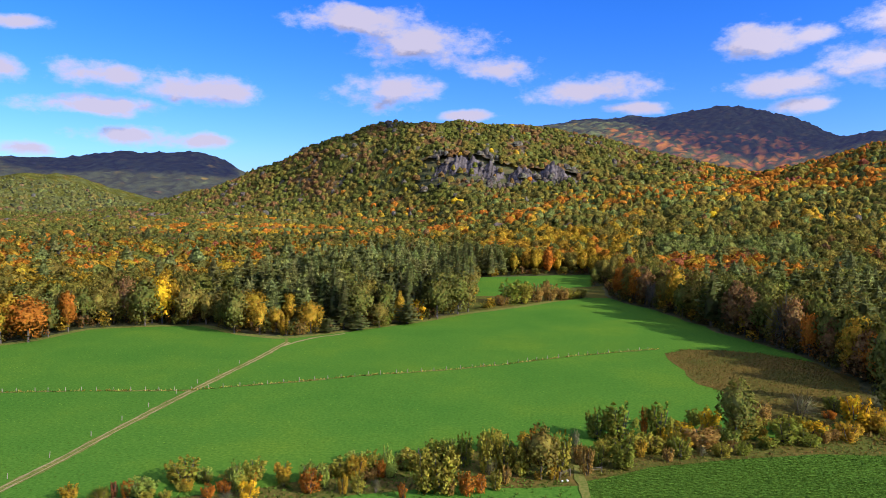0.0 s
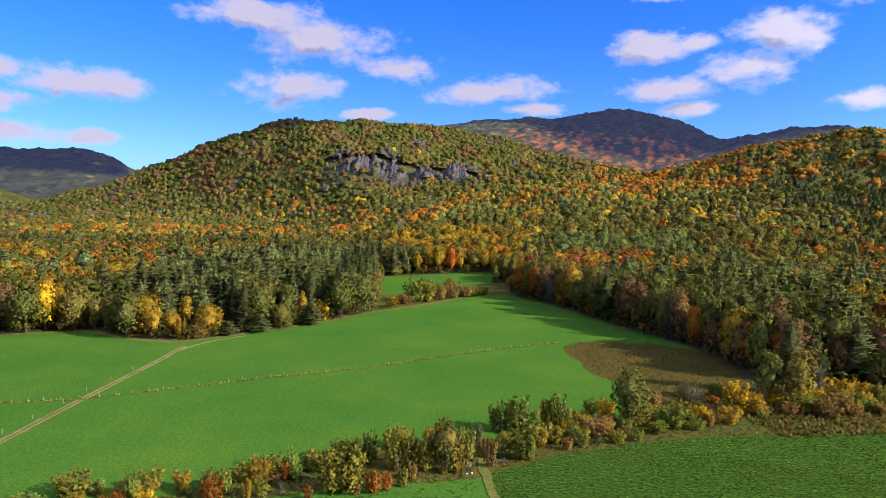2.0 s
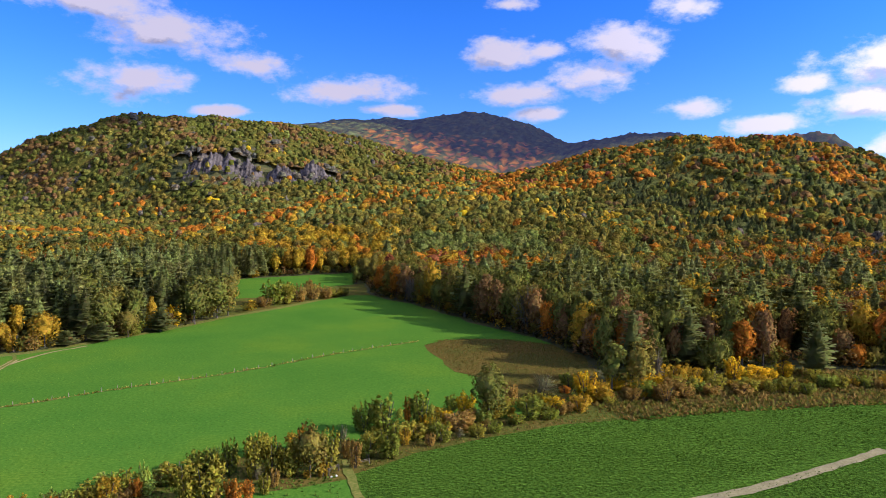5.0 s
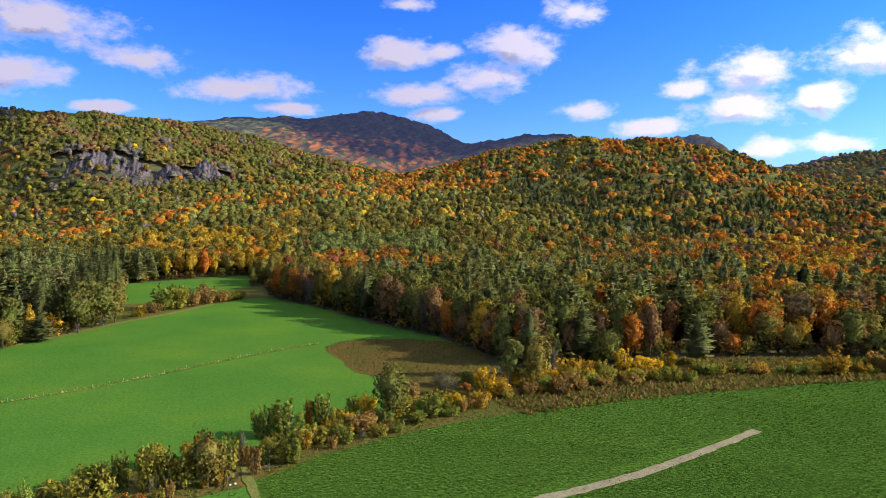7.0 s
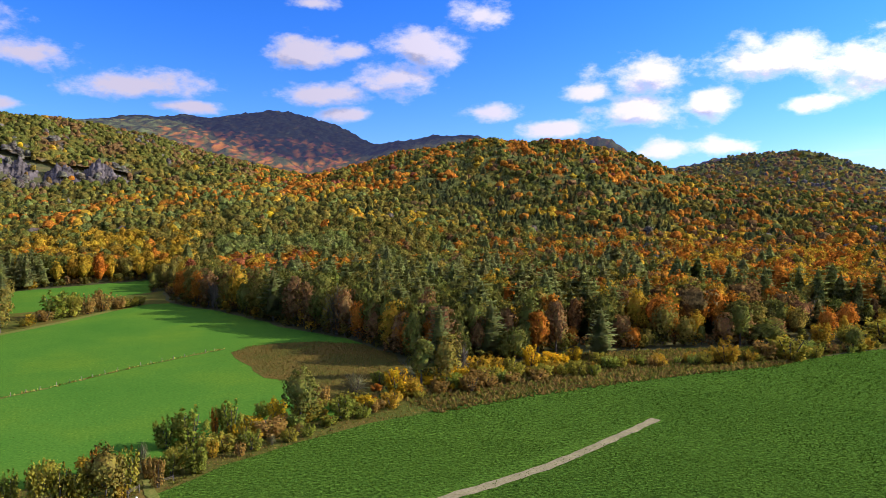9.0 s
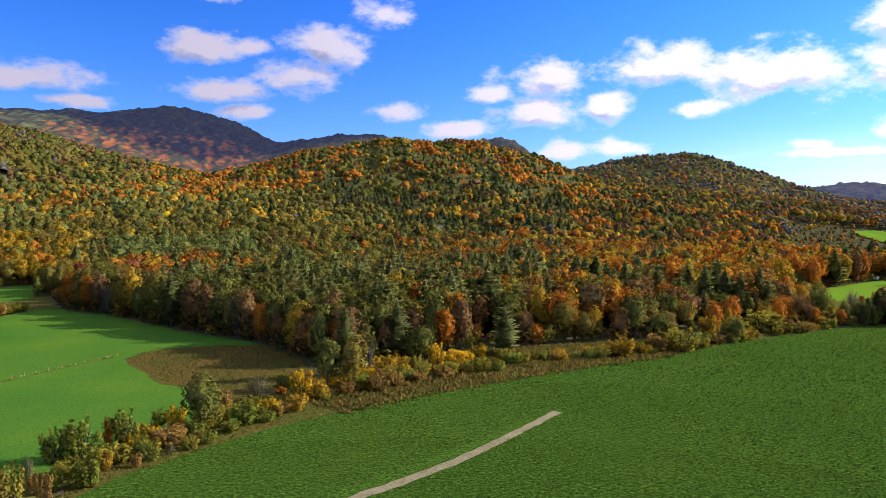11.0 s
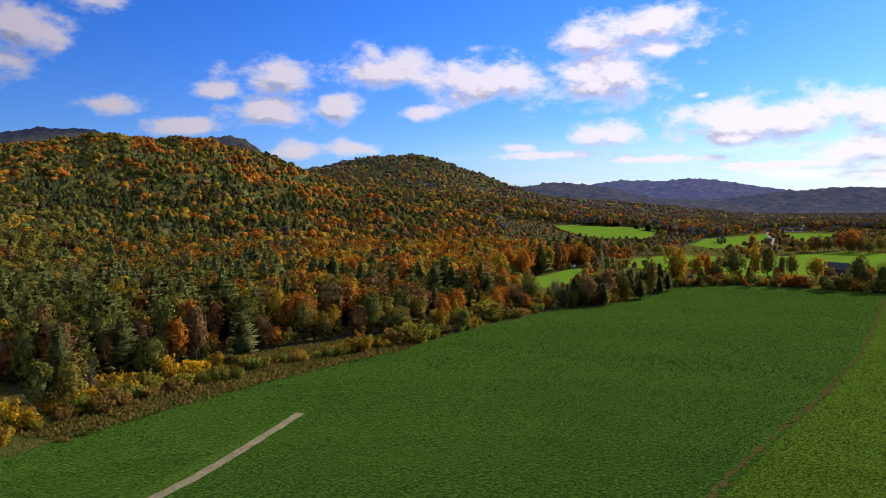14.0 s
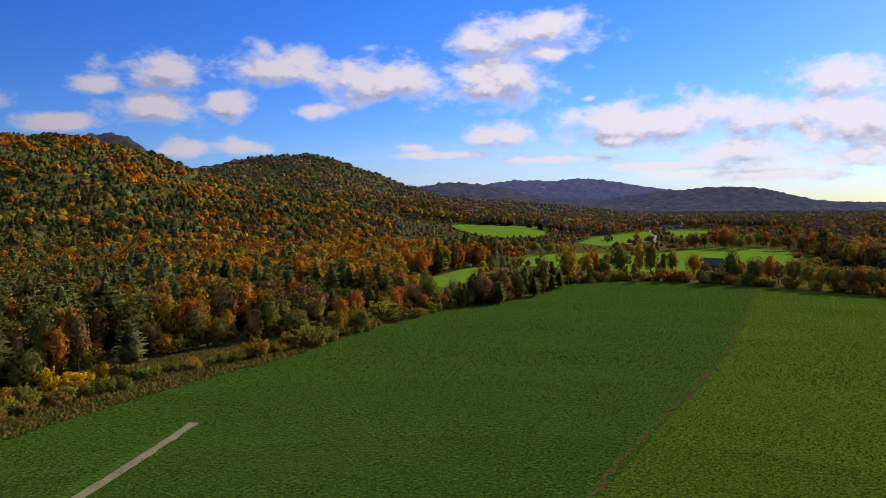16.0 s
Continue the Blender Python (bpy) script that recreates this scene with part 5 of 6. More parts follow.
# the tall wall of wood along the east side of the meadow and marsh
line = np.array([(106, 179), (88, 183), (74, 187), (73, 203), (71, 219), (65, 237), (57, 256), (49, 280), (38, 308), (26, 334), (16, 352)], float)
for a, b in zip(line[:-1], line[1:]):
    n = max(1, int(np.hypot(*(b - a)) / 4.6))
    for i in range(n):
        p = a + (b - a) * (i + r.uniform(0, 0.7)) / n
        for back in (r.uniform(0, 2), r.uniform(6, 9)):
            h = r.uniform(12.5, 20.5)
            hue = ("green", "olive", "green", "brown", "olive", "pine", "green", "orange", "gold", "brown", "grey")[int(r.integers(0, 11))]
            grow("pine" if hue == "pine" else ("round", "wide", "tall", "round")[int(r.integers(0, 4))], p[0] + back, p[1] + 0.5 * back, h, h * r.uniform(0.42, 0.6), hue)

# thin bare trees that stand out among the leafy ones
for i in range(18):
    x = r.uniform(84, 235)
    grow("bare", x, 186 + 0.16 * (x - 84) + r.uniform(0, 34), r.uniform(12, 17), r.uniform(5, 8), "grey")

# undergrowth that closes the foot of the woods
x, y = jittered(3.7, 130, 500, -50, 70, r)
k = ~open_land(x, y) & (y > 100) & ~((x > -100) & (x < 80) & (y < 190))
x, y = x[k], y[k]
k = edge_of_wood(x, y, 9) & (r.uniform(size=len(x)) < 0.75)
x, y = x[k], y[k]
under = Scatter()
var, tone = r.integers(0, 6, len(x)), np.array([1, 2, 7, 2, 3, 1, 7])[r.integers(0, 7, len(x))]
high = r.uniform(2.2, 5.5, len(x))
for j in range(6):
    k = var == j
    under.add(PROTO["mid", "shrub"][j], np.stack([x, y, land(x, y)], 1)[k], high[k] * 1.2, high[k], r.uniform(0, 6.28, k.sum()), PALETTE[tone[k]] * r.uniform(0.7, 1.2, (k.sum(), 1)), r)
under.make("undergrowth", "leafy green and brown undergrowth along the wood edges", "undergrowth")

WHERE[:] = ["in the pastures of the valley", "trees of the valley pastures"]
grow("round", 389.8, 258.3, 14.3, 7.4, "gold")
grow("round", 385.8, 245.5, 16.1, 8.5, "gold")
grow("round", 393.8, 241.9, 15.7, 7.4, "orange")
grow("round", 401.6, 239.3, 16.5, 7.4, "green")
grow("tall", 406.0, 235.4, 15.0, 6.2, "orange")
grow("round", 417.3, 235.3, 15.6, 8.9, "gold")
grow("round", 424.0, 233.1, 11.4, 7.7, "gold")
grow("round", 438.5, 234.4, 15.0, 7.9, "red")
grow("round", 449.1, 231.6, 13.7, 9.4, "green")
grow("round", 447.6, 223.4, 12.7, 8.0, "olive")
grow("round", 456.2, 221.7, 10.8, 8.1, "brown")
grow("shrub", 574.0, 247.9, 7.4, 8.3, "orange")
grow("wide", 578.4, 235.5, 10.7, 11.6, "olive")
grow("wide", 582.8, 223.3, 9.0, 11.6, "olive")
grow("shrub", 596.8, 218.0, 8.3, 10.1, "brown")
grow("pine", 861.3, 421.7, 10.1, 10.1, "pine")
grow("pine", 888.4, 423.4, 10.4, 13.0, "pine")
grow("pine", 891.0, 413.2, 9.1, 10.4, "pine")
grow("pine", 894.2, 400.5, 7.7, 13.0, "pine")
grow("pine", 876.1, 365.2, 7.5, 12.5, "pine")
grow("pine", 870.4, 346.9, 10.3, 14.9, "pine")
grow("wide", 873.5, 335.1, 10.3, 14.8, "green")
grow("round", 546.9, 258.7, 15.2, 11.2, "green")
grow("wide", 570.1, 258.7, 12.4, 9.9, "olive")
grow("wide", 605.2, 267.0, 11.4, 10.5, "green")
grow("round", 736.8, 187.7, 11.7, 8.0, "orange")
grow("shrub", 760.8, 224.5, 7.2, 6.3, "green")
grow("shrub", 798.9, 160.7, 5.1, 8.6, "green")
grow("wide", 673.8, 130.2, 9.9, 9.1, "brown")
grow("round", 677.5, 119.3, 15.0, 10.9, "brown")
grow("round", 680.1, 111.6, 13.2, 9.1, "green")
grow("wide", 730.4, 155.9, 10.4, 7.9, "olive")
grow("round", 709.9, 106.4, 16.4, 11.4, "red")
grow("wide", 685.9, 94.6, 20.8, 18.3, "orange")
grow("round", 706.9, 89.4, 16.6, 11.3, "green")
grow("wide", 680.5, 126.5, 10.4, 9.2, "olive")
grow("pine", 760.1, 168.1, 9.9, 8.2, "pine")
grow("pine", 717.2, 147.7, 8.3, 7.7, "pine")
grow("shrub", 599.5, 210.3, 6.7, 6.7, "gold")
grow("round", 497.3, 158.7, 9.5, 5.5, "orange")
grow("round", 473.1, 140.3, 10.3, 5.2, "brown")
grow("round", 454.6, 150.1, 8.8, 6.3, "green")
grow("round", 675.4, 86.9, 14.6, 10.8, "brown")
grow("wide", 685.4, 96.2, 12.3, 11.0, "green")
grow("wide", 670.1, 80.0, 11.6, 10.7, "green")
grow("wide", 692.6, 74.9, 13.9, 11.1, "olive")
grow("wide", 721.4, 71.6, 14.4, 11.5, "green")
grow("wide", 674.4, 53.3, 12.5, 9.8, "green")
grow("round", 724.0, 63.8, 14.4, 9.6, "orange")
grow("wide", 677.9, 43.2, 14.9, 12.6, "brown")
grow("shrub", 599.6, 31.5, 5.0, 7.2, "red")
grow("round", 651.9, 30.3, 16.2, 12.1, "brown")
grow("round", 654.8, 22.1, 17.7, 12.1, "orange")
grow("wide", 616.2, 13.0, 12.3, 16.3, "olive")
grow("wide", 619.9, 2.9, 10.8, 13.1, "brown")
grow("wide", 587.3, -8.0, 8.8, 10.9, "orange")
grow("shrub", 589.5, -13.8, 7.4, 9.4, "brown")
grow("shrub", 592.2, -20.8, 6.1, 9.4, "brown")

# ---- cliff on the hill ----


def cliff(x0, x1, foot_y, rise, seed):
    """A jagged rock face that stands out of the slope, cut by upright clefts and ledges."""
    r = np.random.default_rng(seed)
    nu, nv = int((x1 - x0) / 1.1), 15
    u = np.linspace(x0, x1, nu)
    env = np.clip(np.minimum(u - x0, x1 - u) / 12, 0.05, 1) ** 0.6
    env = env * np.clip(0.72 + 0.26 * wave(u, 0 * u + 7, 34, seed + 2) + 0.08 * wave(u, 0 * u, 9, seed + 3) + r.normal(0, 0.02, nu), 0.35, 1.1)
    cleft = 2.0 * wave(u, 0 * u, 17, seed) + 0.9 * wave(u, 0 * u, 5, seed + 4) + r.normal(0, 0.5, nu)
    foot = foot_y + 5 * wave(u, 0 * u, 60, seed + 5)
    V = []
    for k in range(nv):
        v = k / (nv - 1)
        y = foot + 20 * v + 3 * np.floor(3 * v + 0.5 * wave(u, 0 * u, 30, seed + 6)) + cleft * (1 - 0.5 * v) + (14 if k == nv - 1 else 0)
        z = land(u, foot) - 3 + (rise + 6) * env * v + r.normal(0, 0.7, nu) * (0 < k < nv - 1)
        if k == nv - 1:
            z = land(u, y) - 2
        V.append(np.stack([u + r.normal(0, 0.25, nu), y, z], 1))
    V = np.concatenate(V)
    idx = np.arange(len(V)).reshape(nv, nu)
    F = np.stack([idx[:-1, :-1], idx[:-1, 1:], idx[1:, 1:], idx[1:, :-1]], -1).reshape(-1, 4)
    return tagged(new("cliff", mesh_object("cliff", V, F, M_ROCK)), "bare grey rock cliff on the wooded hillside", "cliff", "cliffs of the hill")


cliff(-210, -92, 960, 30, 41)
cliff(-100, 8, 953, 33, 44)
cliff(-190, -120, 992, 22, 48)
cliff(420, 446, 716, 9, 47)
cliff(600, 625, 745, 8, 49)

# thickets and small trees over the rough valley pasture
x, y = jittered(8, 260, 1500, 40, 96, r)
k = inside(x, y, VALLEY) & (r.uniform(size=len(x)) < 0.42 + 0.4 * wave(x, y, 120, 61))
for p in FAR_FIELDS:
    k &= ~inside(x, y, p)
thicket = Scatter()
plant(thicket, "far", x[k], y[k], r, 0.42)
thicket.make("thicket", "brown and olive thickets scattered over the valley pasture", "thicket")

WHERE[:] = ["in the hedgerow behind the crop field", "trees of the far hedgerow"]
line = np.array([(285, 137), (333, 134), (373, 133), (398, 109), (404, 79), (400, 38), (389, -2), (378, -17), (366, -70)], float)
for a, b in zip(line[:-1], line[1:]):
    n = int(np.hypot(*(b - a)) / 4.2)
    for i in range(n):
        p = a + (b - a) * (i + r.uniform(0, 0.8)) / n + r.normal(0, 1.2, 2)
        h = r.uniform(3.5, 7.5)
        grow("shrub", p[0], p[1], h, h * r.uniform(0.9, 1.4), ("green", "orange", "brown", "olive", "gold", "brown")[int(r.integers(0, 6))])

WHERE[:] = ["in the hedgerow between fields", "shrubs and trees of the hedgerow"]
line = np.array([(-70, 95), (-45, 107), (-20, 122), (-3, 127), (6, 131), (22, 139), (40, 148), (62, 156), (90, 161), (120, 160), (165, 152), (200, 150), (262, 148)], float)
for a, b in zip(line[:-1], line[1:]):
    n = int(np.hypot(*(b - a)) / 1.9)
    for i in range(n):
        p = a + (b - a) * (i + r.uniform(0, 0.8)) / n + r.normal(0, 2.2, 2)
        if abs(p[0] - 1.5) < 4.5 or inside(p[0:1], p[1:2], CROP)[0]:
            continue
        h = r.uniform(1.6, 4.2)
        grow("bare" if r.uniform() < 0.12 else "shrub", p[0], p[1], h, h * r.uniform(0.9, 1.5), ("green", "olive", "olive", "brown", "gold", "olive", "light")[int(r.integers(0, 7))])

WHERE[:] = ["in the hedgerow behind the crop field", "trees of the far hedgerow"]
for i in range(56):
    u = r.uniform(0, 1)
    h = r.uniform(8, 14)
    grow("pine", 276 + 92 * u + r.normal(0, 2), 142 - 8 * u + r.uniform(-1, 9), h, h * r.uniform(0.5, 0.72), "pine")

# ---- crop plants, weeds ----


def tufts(x, y, z, size, blades, colour, r, lift=0.6):
    """Leafy tufts, each of a few blades."""
    n = len(x)
    c = np.repeat(np.stack([x, y, z + 0 * x], 1), blades, 0)
    a = r.uniform(0, 6.28, n * blades)
    s = (np.repeat(size * r.uniform(0.6, 1.4, n), blades) * r.uniform(0.7, 1.2, n * blades))[:, None]
    o = np.stack([np.cos(a), np.sin(a), 0 * a], 1)
    side = np.stack([-np.sin(a), np.cos(a), 0 * a], 1)
    tip = c + o * s + np.array([0, 0, 1]) * s * r.uniform(0.3 * lift, 1.4 * lift, (n * blades, 1))
    v = np.stack([c + 0.55 * side * s + 0.25 * o * s, c - 0.55 * side * s + 0.25 * o * s, tip], 1).reshape(-1, 3)
    t = np.repeat(np.repeat(r.uniform(0.7, 1.3, n), blades) * r.uniform(0.8, 1.2, n * blades), 3)[:, None]
    if colour.ndim == 1:
        colour = np.repeat(colour[None], n, 0)
    return v, np.repeat(np.repeat(colour, blades, 0), 3, 0) * t


def stuff(name, v, c, label, category, up=0.25):
    me = mesh_object(name, v, np.arange(len(v)).reshape(-1, 3), M_BLADE)
    t = v.reshape(-1, 3, 3)
    n = unit(np.cross(t[:, 1] - t[:, 0], t[:, 2] - t[:, 0]))
    n *= np.where(n[:, 2:] < 0, -1, 1)
    paint(me, c, np.repeat(unit(n + [0, 0, up]), 3, 0))
    return tagged(new(name, me), label, category, kind="stuff")


r = np.random.default_rng(71)
x, y = jittered(0.5, 70, 135, -8, 96, r)
x2, y2 = jittered(0.7, 135, 180, -10, 96, r)
x, y = np.r_[x, x2], np.r_[y, y2]
x2, y2 = jittered(1.0, 180, 400, 15, 96, r)
x, y = np.r_[x, x2], np.r_[y, y2]
k = inside(x, y, CROP) & (y > -30) & (r.uniform(size=len(x)) < 0.86)
for a, b, wd in [((20, 92), (100.3, 117), 1.6)] + [(p, q, 0.7) for p, q in zip(FURROW[:-1], FURROW[1:])]:
    d = np.array(b, float) - a
    u = np.clip(((x - a[0]) * d[0] + (y - a[1]) * d[1]) / (d @ d), 0, 1)
    k &= np.hypot(x - a[0] - u * d[0], y - a[1] - u * d[1]) > wd * r.uniform(0.6, 1.4, len(x))
x, y = x[k], y[k]
ley = (y < np.interp(x, [p[0] for p in FURROW], [p[1] for p in FURROW]))[:, None]
big = 0.20 + 0.06 * np.clip((np.hypot(x, y) - 125) / 20, 0, 1) + 0.13 * np.clip((np.hypot(x, y) - 170) / 30, 0, 1)
# uneven tone; the rise eastward is light through far leaves, put into colour
tuft_tone = ((1 + 0.16 * wave(x, y, 46, 92) + 0.10 * wave(x, y, 11, 93)) * (0.86 + 0.75 * np.clip((x - 130) / 170, 0, 1)))[:, None]
v, c = tufts(x, y, 0.05 + 0.04 * ley[:, 0], big, 3, tuft_tone * np.where(ley, np.array([[0.072, 0.132, 0.014]]), np.array([[0.053, 0.110, 0.014]])), r, 0.65)
stuff("crop_plants", v, c, "low leafy green crop plants covering the field", "crop")

x, y = jittered(1.05, 95, 240, -46, 30, r)
k = inside(x, y, MEADOW) & (r.uniform(size=len(x)) < 0.85 + 0.3 * wave(x, y, 40, 94)) & (np.abs(x + 86.8) > 1.6)
x, y = x[k], y[k]
tuft_tone = (1 + 0.2 * wave(x, y, 60, 95) + 0.15 * wave(x, y, 14, 96))[:, None]
v, c = tufts(x, y, 0.04, 0.20, 2, tuft_tone * np.array([[0.085, 0.165, 0.022]]), r, 0.5)
stuff("meadow_tufts", v, c, "tufts of green grass over the meadow", "grass", 0.9)

x, y = jittered(0.78, 80, 260, -45, 90, r)
x, y = x + r.uniform(-0.5, 0.5, len(x)), y + r.uniform(-0.5, 0.5, len(x))
south = inside(x, y, SOUTH) & (y > 60)
k = (inside(x, y, SCRUB) | inside(x, y, MARSH) | (inside(x, y, HEDGE) & ~inside(x, y, CROP)) | (south & (r.uniform(size=len(x)) < 0.35))) & ~((np.abs(x - 3.2 + 0.08 * (y - 105)) < 2.0) & (y < 127))
x, y, south = x[k], y[k], south[k]
pal = np.array([(0.085, 0.070, 0.022), (0.060, 0.075, 0.016), (0.11, 0.080, 0.032), (0.085, 0.085, 0.025)])
col = np.where(south[:, None], np.array([[0.115, 0.19, 0.03]]), pal[r.integers(0, 4, len(x))] * [2.2, 1.95, 1.6] * np.where(inside(x, y, MARSH), 0.68, 1.0)[:, None])
v, c = tufts(x, y, 0.05, np.where(inside(x, y, SCRUB), 0.5, 0.24), 4, col, r, 1.1)
stuff("dry_weeds", v, c, "dry brown weeds and tall grass", "weeds", 1.0)


# the hill pasture lies on the slope
gx, gy = np.meshgrid(np.arange(710, 1072, 4.0), np.arange(300, 492, 4.0))
on = inside(gx, gy, FAR_FIELDS[-1])
V = np.stack([gx, gy, land(gx, gy) + 1.2], -1).reshape(-1, 3)
idx = np.arange(len(V)).reshape(gx.shape)
full = (on[:-1, :-1] & on[:-1, 1:] & on[1:, 1:] & on[1:, :-1]).ravel()
F = np.stack([idx[:-1, :-1], idx[:-1, 1:], idx[1:, 1:], idx[1:, :-1]], -1).reshape(-1, 4)[full]
tagged(new("meadow", mesh_object("meadow", V, F, M_PASTURE, True)), "distant bright green hill pasture", "meadow", kind="structure")


# ---- fences, gates, road, buildings ----


def part(name, bm, mat, parent=None, label=""):
    me = bpy.data.meshes.new(name)
    bm.to_mesh(me)
    bm.free()
    me.materials.append(mat)
    ob = new(name, me)
    if parent:
        ob.parent = parent
    if label:
        ob["label"] = label
    return ob


def box(bm, x0, x1, y0, y1, z0, z1, bevel=0.0):
    g = bmesh.ops.create_cube(bm, size=1)["verts"]
    for v in g:
        v.co = Vector((x0 + (v.co.x + 0.5) * (x1 - x0), y0 + (v.co.y + 0.5) * (y1 - y0), z0 + (v.co.z + 0.5) * (z1 - z0)))
    if bevel:
        bmesh.ops.bevel(bm, geom=list({e for v in g for e in v.link_edges}), offset=bevel, segments=1, affect="EDGES")


def plain(name, colour, rough=0.6, metal=0.0):
    m, t, p = material(name)
    a = ramp(t, tex_noise(t, 3.0, 5, 0.6), (0.3, tuple(c * 0.85 for c in colour)), (0.7, colour))
    t.links.new(a, p.inputs["Base Color"])
    p.inputs["Roughness"].default_value, p.inputs["Metallic"].default_value = rough, metal
    return m


M_STEEL = plain("galvanised_steel", (0.36, 0.37, 0.38), 0.45, 0.7)
M_WHITE = plain("white_paint", (0.78, 0.78, 0.76), 0.6)
M_ROOF = plain("dark_shingle", (0.06, 0.06, 0.07), 0.85)
M_BARN = plain("weathered_boards", (0.10, 0.085, 0.075), 0.85)
M_GLASS = plain("dark_window_glass", (0.02, 0.025, 0.03), 0.1)
M_TYRE = plain("black_rubber", (0.02, 0.02, 0.02), 0.9)


def post_mesh(seed):
    rr = np.random.default_rng(seed)
    bm = bmesh.new()
    bmesh.ops.create_cone(bm, cap_ends=True, segments=6, radius1=0.075, radius2=0.06, depth=1.15)
    for v in bm.verts:
        v.co.z += 0.5
        if v.co.z > 0.9:
            v.co.x += rr.uniform(-0.03, 0.03)
    me = bpy.data.meshes.new("post")
    bm.to_mesh(me)
    bm.free()
    me.materials.append(M_POST)
    return me


POSTS = [post_mesh(i) for i in range(4)]


def fence(line, step, label, seed):
    rr = np.random.default_rng(seed)
    root = tagged(new("fence"), label, "fence", "meadow fences")
    p = np.array(line, float)
    s_ = np.r_[0, np.cumsum(np.hypot(*np.diff(p, axis=0).T))]
    root.location = (p[0, 0], p[0, 1], 0)
    pts = []
    for d in np.arange(0, s_[-1], step):
        d2 = d + rr.uniform(-0.3, 0.3) * step * 0.4
        pts.append((np.interp(d2, s_, p[:, 0]), np.interp(d2, s_, p[:, 1])))
        q = new("post", POSTS[int(rr.integers(0, 4))])
        q.parent = root
        q.location = (pts[-1][0] - p[0, 0], pts[-1][1] - p[0, 1], rr.uniform(-0.12, 0.08))
        q.rotation_euler = (rr.normal(0, 0.05), rr.normal(0, 0.05), rr.uniform(0, 6.28))


FENCE = [(-175, 131), (-130, 143.6), (-112, 148.6), (-89, 154.1), (-81.6, 158.9), (-67.6, 167), (-52, 177.6), (-31.6, 188.5), (-17.3, 198.5), (-2, 211.6), (15, 222.5), (26, 229)]
fence(FENCE, 3.6, "old wooden post fence across the green meadow", 3)
fence([(-88.2, 88), (-88.6, 107), (-89.4, 123), (-90, 143), (-90.2, 170), (-90.2, 190)], 10.5, "wooden posts beside the dirt wheel track", 4)
band("fence_verge", FENCE, 0.6, 0.10, M_TRODDEN, "dry uncut grass under the fence", "verge", 1.2, 12)
x, y = [], []
for a, b in zip(FENCE[:-1], FENCE[1:]):
    n = int(math.hypot(b[0] - a[0], b[1] - a[1]) * 2.6)
    u = r.uniform(0, 1, n)
    x.append(a[0] + (b[0] - a[0]) * u + r.normal(0, 0.3, n))
    y.append(a[1] + (b[1] - a[1]) * u + r.normal(0, 0.3, n))
v, c = tufts(np.concatenate(x), np.concatenate(y), 0.08, 0.26, 4, pal[r.integers(0, 4, sum(map(len, x)))] * [4.2, 4.2, 3.2], r, 1.3)
stuff("fence_weeds", v, c, "tall dry grass along the fence", "weeds")


def gate(x, y, turn, wide):
    """A rail gate between two posts."""
    root = tagged(new("farm_gate"), "weathered wooden rail gate beside the farm path", "gate", "farm gates")
    root.location, root.rotation_euler = (x, y, 0), (0, 0, turn)
    for px in (0, wide):
        bm = bmesh.new()
        box(bm, px - 0.07, px + 0.07, -0.07, 0.07, -0.1, 1.35, 0.02)
        part("gate_post", bm, M_BARK, root)
    for z in (0.95, 1.2):
        bm = bmesh.new()
        box(bm, 0.07, wide - 0.07, -0.035, 0.035, z - 0.035, z + 0.035, 0.01)
        part("bar", bm, M_BARK, root)


gate(-1.3, 117.0, 0.9, 2.6)
gate(3.3, 119.9, 0.45, 2.4)
for k, (bx, by) in enumerate(((-0.9, 116.2), (-0.1, 116.6))):
    bm = bmesh.new()
    bmesh.ops.create_uvsphere(bm, u_segments=12, v_segments=8, radius=0.2)
    for q in bm.verts:
        q.co *= 1 + 0.12 * math.sin(7 * q.co.x + 5 * q.co.y + k)
        q.co.z = max(q.co.z * 0.8 + 0.15, 0.0)
    ob = part("salt_tub", bm, M_WHITE)
    ob.location = (bx, by, 0.02)
    tagged(ob, "small white sack lying beside the gate", "sack", "white sacks")

band("road", [(1180, 282), (1141, 271), (1004, 235), (846, 194), (760, 171), (697, 154)], 7.0, 0.20, M_ASPHALT, "pale country road between the pastures", "road", 0.2)


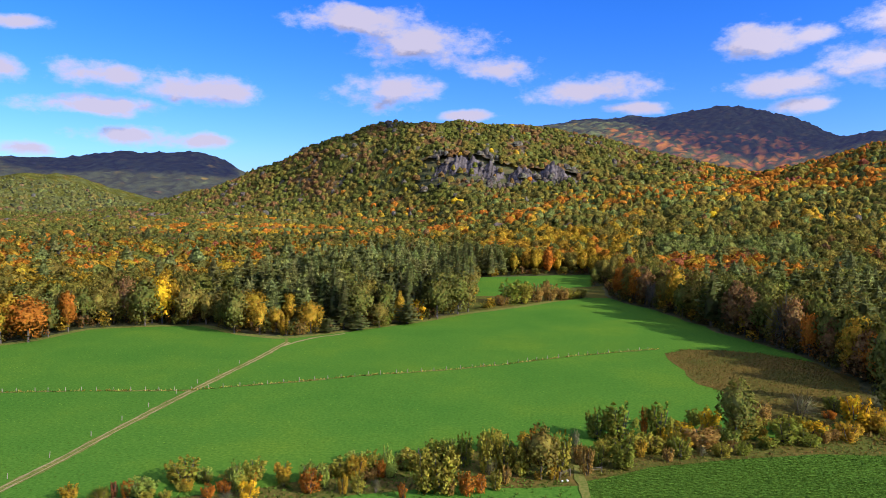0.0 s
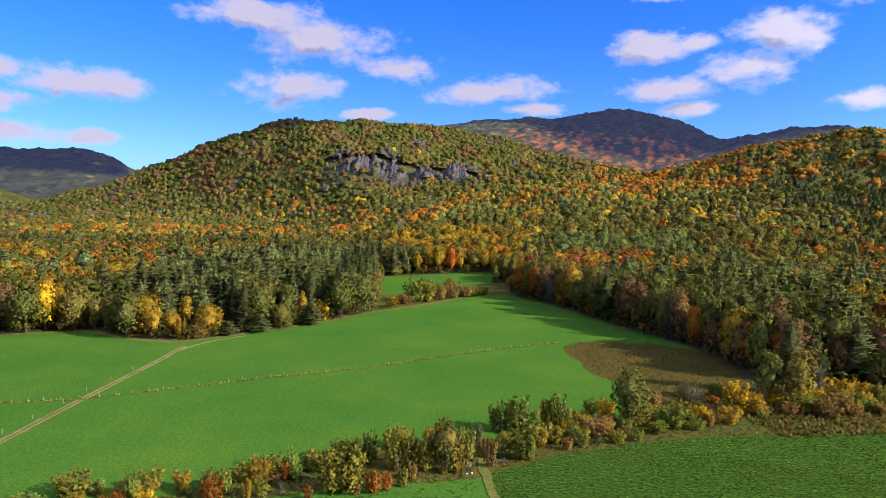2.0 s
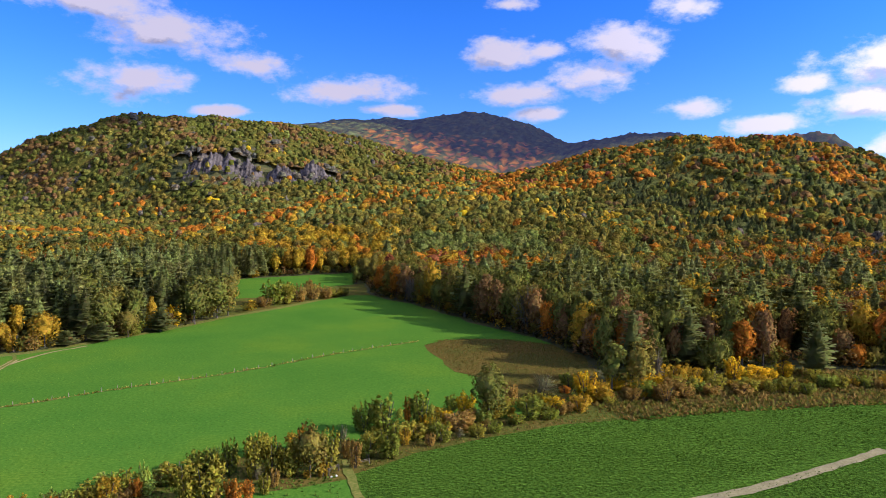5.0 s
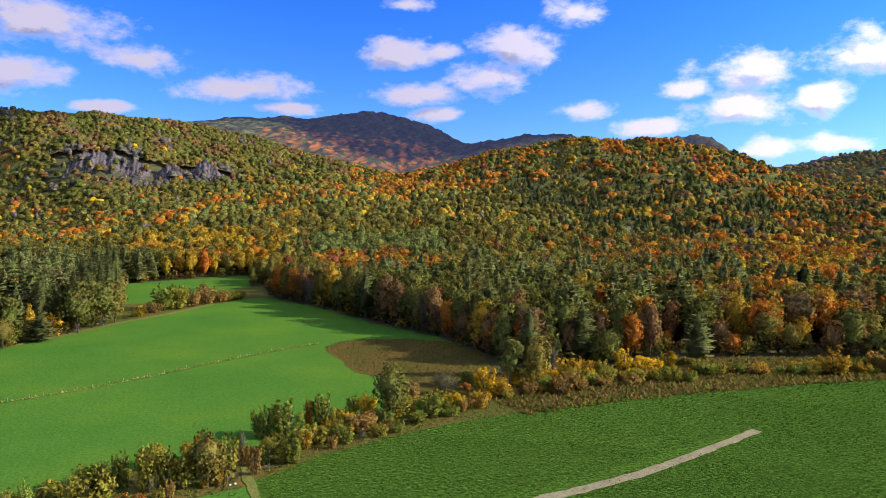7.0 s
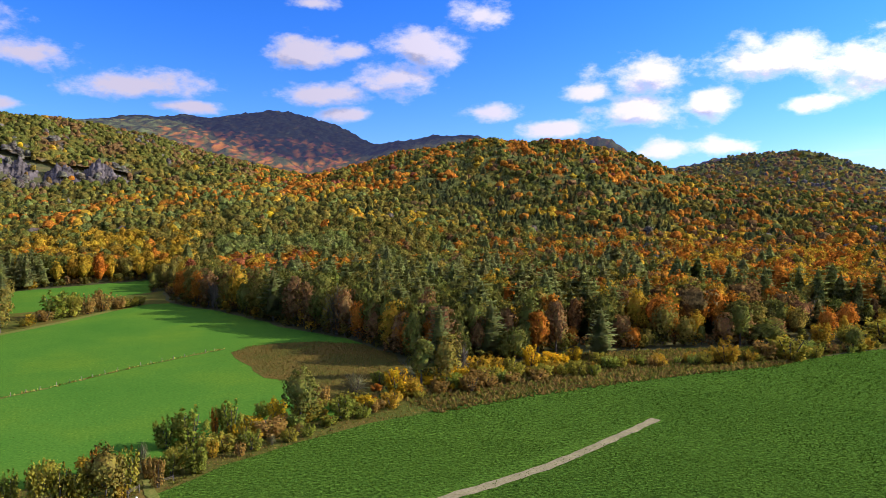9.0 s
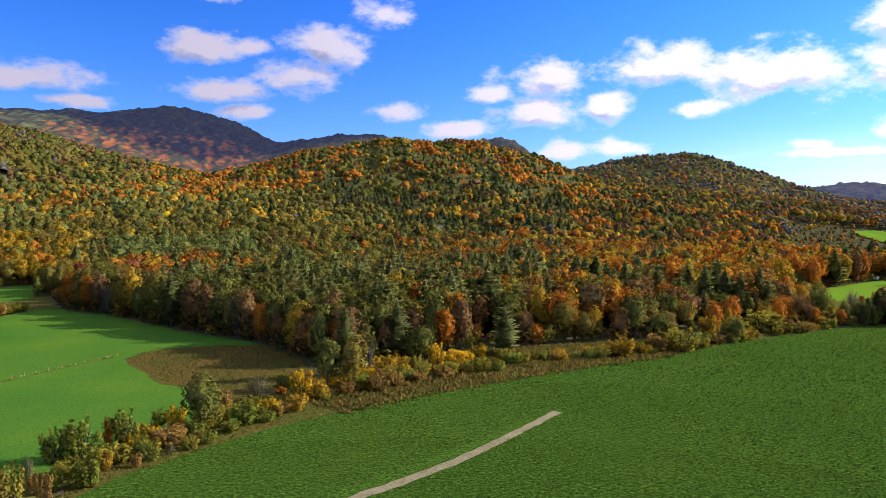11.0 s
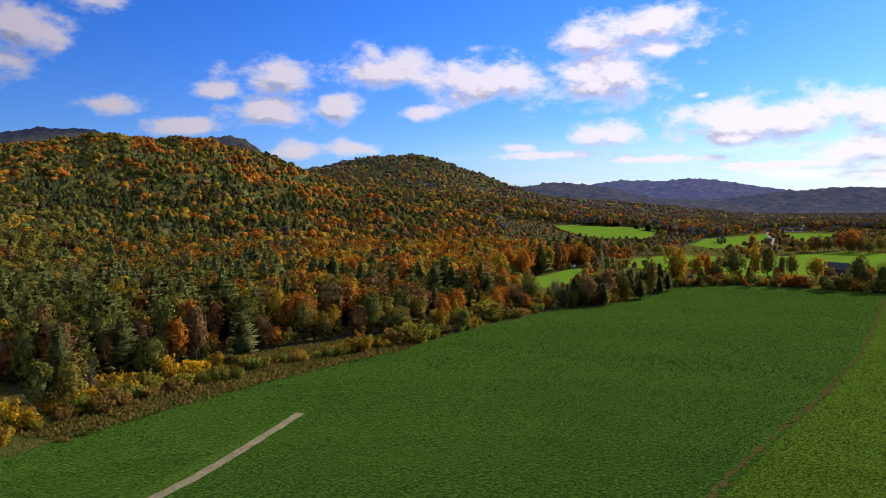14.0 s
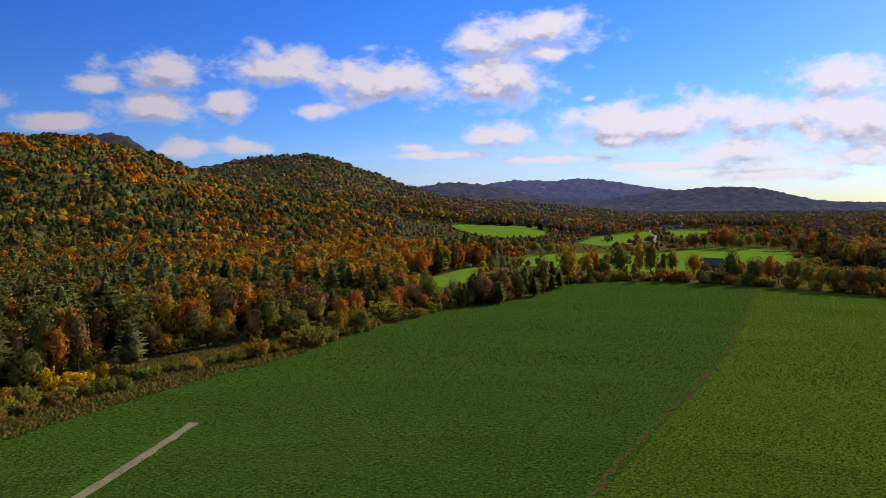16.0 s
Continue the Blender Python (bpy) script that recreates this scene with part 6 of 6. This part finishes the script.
def house(x, y, turn, long, deep, wall_h, roof_h, wall_mat, label, cat="house", chimney=True):
    root = tagged(new(cat.replace(" ", "_")), label, cat)
    root.location, root.rotation_euler = (x, y, float(land(np.array([x]), np.array([y]))[0])), (0, 0, turn)
    hl, hd = long / 2, deep / 2
    bm = bmesh.new()
    low = [bm.verts.new(c) for c in ((-hl, -hd, -0.3), (hl, -hd, -0.3), (hl, hd, -0.3), (-hl, hd, -0.3))]
    top = [bm.verts.new(c) for c in ((-hl, -hd, wall_h), (hl, -hd, wall_h), (hl, hd, wall_h), (-hl, hd, wall_h))]
    rg = [bm.verts.new((-hl, 0, wall_h + roof_h)), bm.verts.new((hl, 0, wall_h + roof_h))]
    for a, b in ((0, 1), (2, 3)):
        bm.faces.new((low[a], low[b], top[b], top[a]))
    bm.faces.new((low[1], low[2], top[2], rg[1], top[1]))
    bm.faces.new((low[3], low[0], top[0], rg[0], top[3]))
    part("wall", bm, wall_mat, root)
    bm = bmesh.new()
    e, th = 0.5, 0.25
    for sgn in (-1, 1):
        k = roof_h / hd
        a = [(-hl - e, sgn * (hd + e), wall_h - e * k), (hl + e, sgn * (hd + e), wall_h - e * k), (hl + e, 0, wall_h + roof_h), (-hl - e, 0, wall_h + roof_h)]
        f0 = [bm.verts.new((c[0], c[1], c[2] + 0.03)) for c in a]
        f1 = [bm.verts.new((c[0], c[1], c[2] + 0.03 + th)) for c in a]
        bm.faces.new(f1)
        bm.faces.new(f0[::-1])
        for i in range(4):
            bm.faces.new((f0[i], f0[(i + 1) % 4], f1[(i + 1) % 4], f1[i]))
    bmesh.ops.recalc_face_normals(bm, faces=bm.faces[:])
    roof = part("roof", bm, M_ROOF, root)
    if chimney:
        bm = bmesh.new()
        box(bm, hl * 0.5 - 0.4, hl * 0.5 + 0.4, -0.4, 0.4, wall_h + roof_h * 0.6, wall_h + roof_h + 1.0, 0.04)
        part("chimney", bm, M_ROCK, roof)
    n = max(2, int(long / 3.5))
    for i in range(n):
        for sgn in (-1, 1):
            cx = -hl + (i + 0.5) * long / n
            bm = bmesh.new()
            box(bm, cx - 0.5, cx + 0.5, sgn * hd - 0.04, sgn * hd + 0.04, wall_h * 0.4, wall_h * 0.4 + 1.3, 0.02)
            w = part("window", bm, M_WHITE, root)
            bm = bmesh.new()
            box(bm, cx - 0.42, cx + 0.42, sgn * hd - 0.05, sgn * hd + 0.05, wall_h * 0.4 + 0.08, wall_h * 0.4 + 1.22)
            part("pane", bm, M_GLASS, w)
    return root


house(476, 73, 1.2, 14, 8, 4.2, 3.6, M_BARN, "small dark wooden barn with a dark gable roof behind the hedge", "barn", False)
house(790, 233, 0.4, 13, 8, 3.6, 3.2, M_BARN, "small grey farmhouse with a dark roof in a pasture")
house(1104, 230, 1.35, 30, 10, 4.0, 2.6, M_WHITE, "long white farm building with a dark roof by the road", "farm building", False)
house(1150, 330, 1.2, 16, 9, 4.5, 3.0, M_WHITE, "white farmhouse with a dark roof near the road")
house(1185, 190, 1.3, 24, 11, 4.0, 2.8, M_BARN, "long grey farm shed with a dark roof", "farm shed", False)


def trailer(x, y, turn):
    """A low white stock trailer with rounded edges."""
    root = tagged(new("trailer"), "white box trailer standing at the edge of the pasture", "trailer", "white trailers")
    root.location, root.rotation_euler = (x, y, 0.08), (0, 0, turn)
    bm = bmesh.new()
    box(bm, -3.0, 3.0, -1.1, 1.1, 0.55, 2.2, 0.15)
    part("body", bm, M_WHITE, root)
    bm = bmesh.new()
    box(bm, 3.0, 4.4, -0.08, 0.08, 0.5, 0.62, 0.02)
    part("drawbar", bm, M_STEEL, root)
    for wx in (-0.6, 0.5):
        for wy in (-1.05, 1.05):
            bm = bmesh.new()
            bmesh.ops.create_cone(bm, cap_ends=True, segments=16, radius1=0.38, radius2=0.38, depth=0.24, matrix=Matrix.Translation((wx, wy, 0.38)) @ Matrix.Rotation(math.pi / 2, 4, "X"))
            part("wheel", bm, M_TYRE, root)


trailer(358, 224, 0.5)
trailer(438, 227, 0.3)
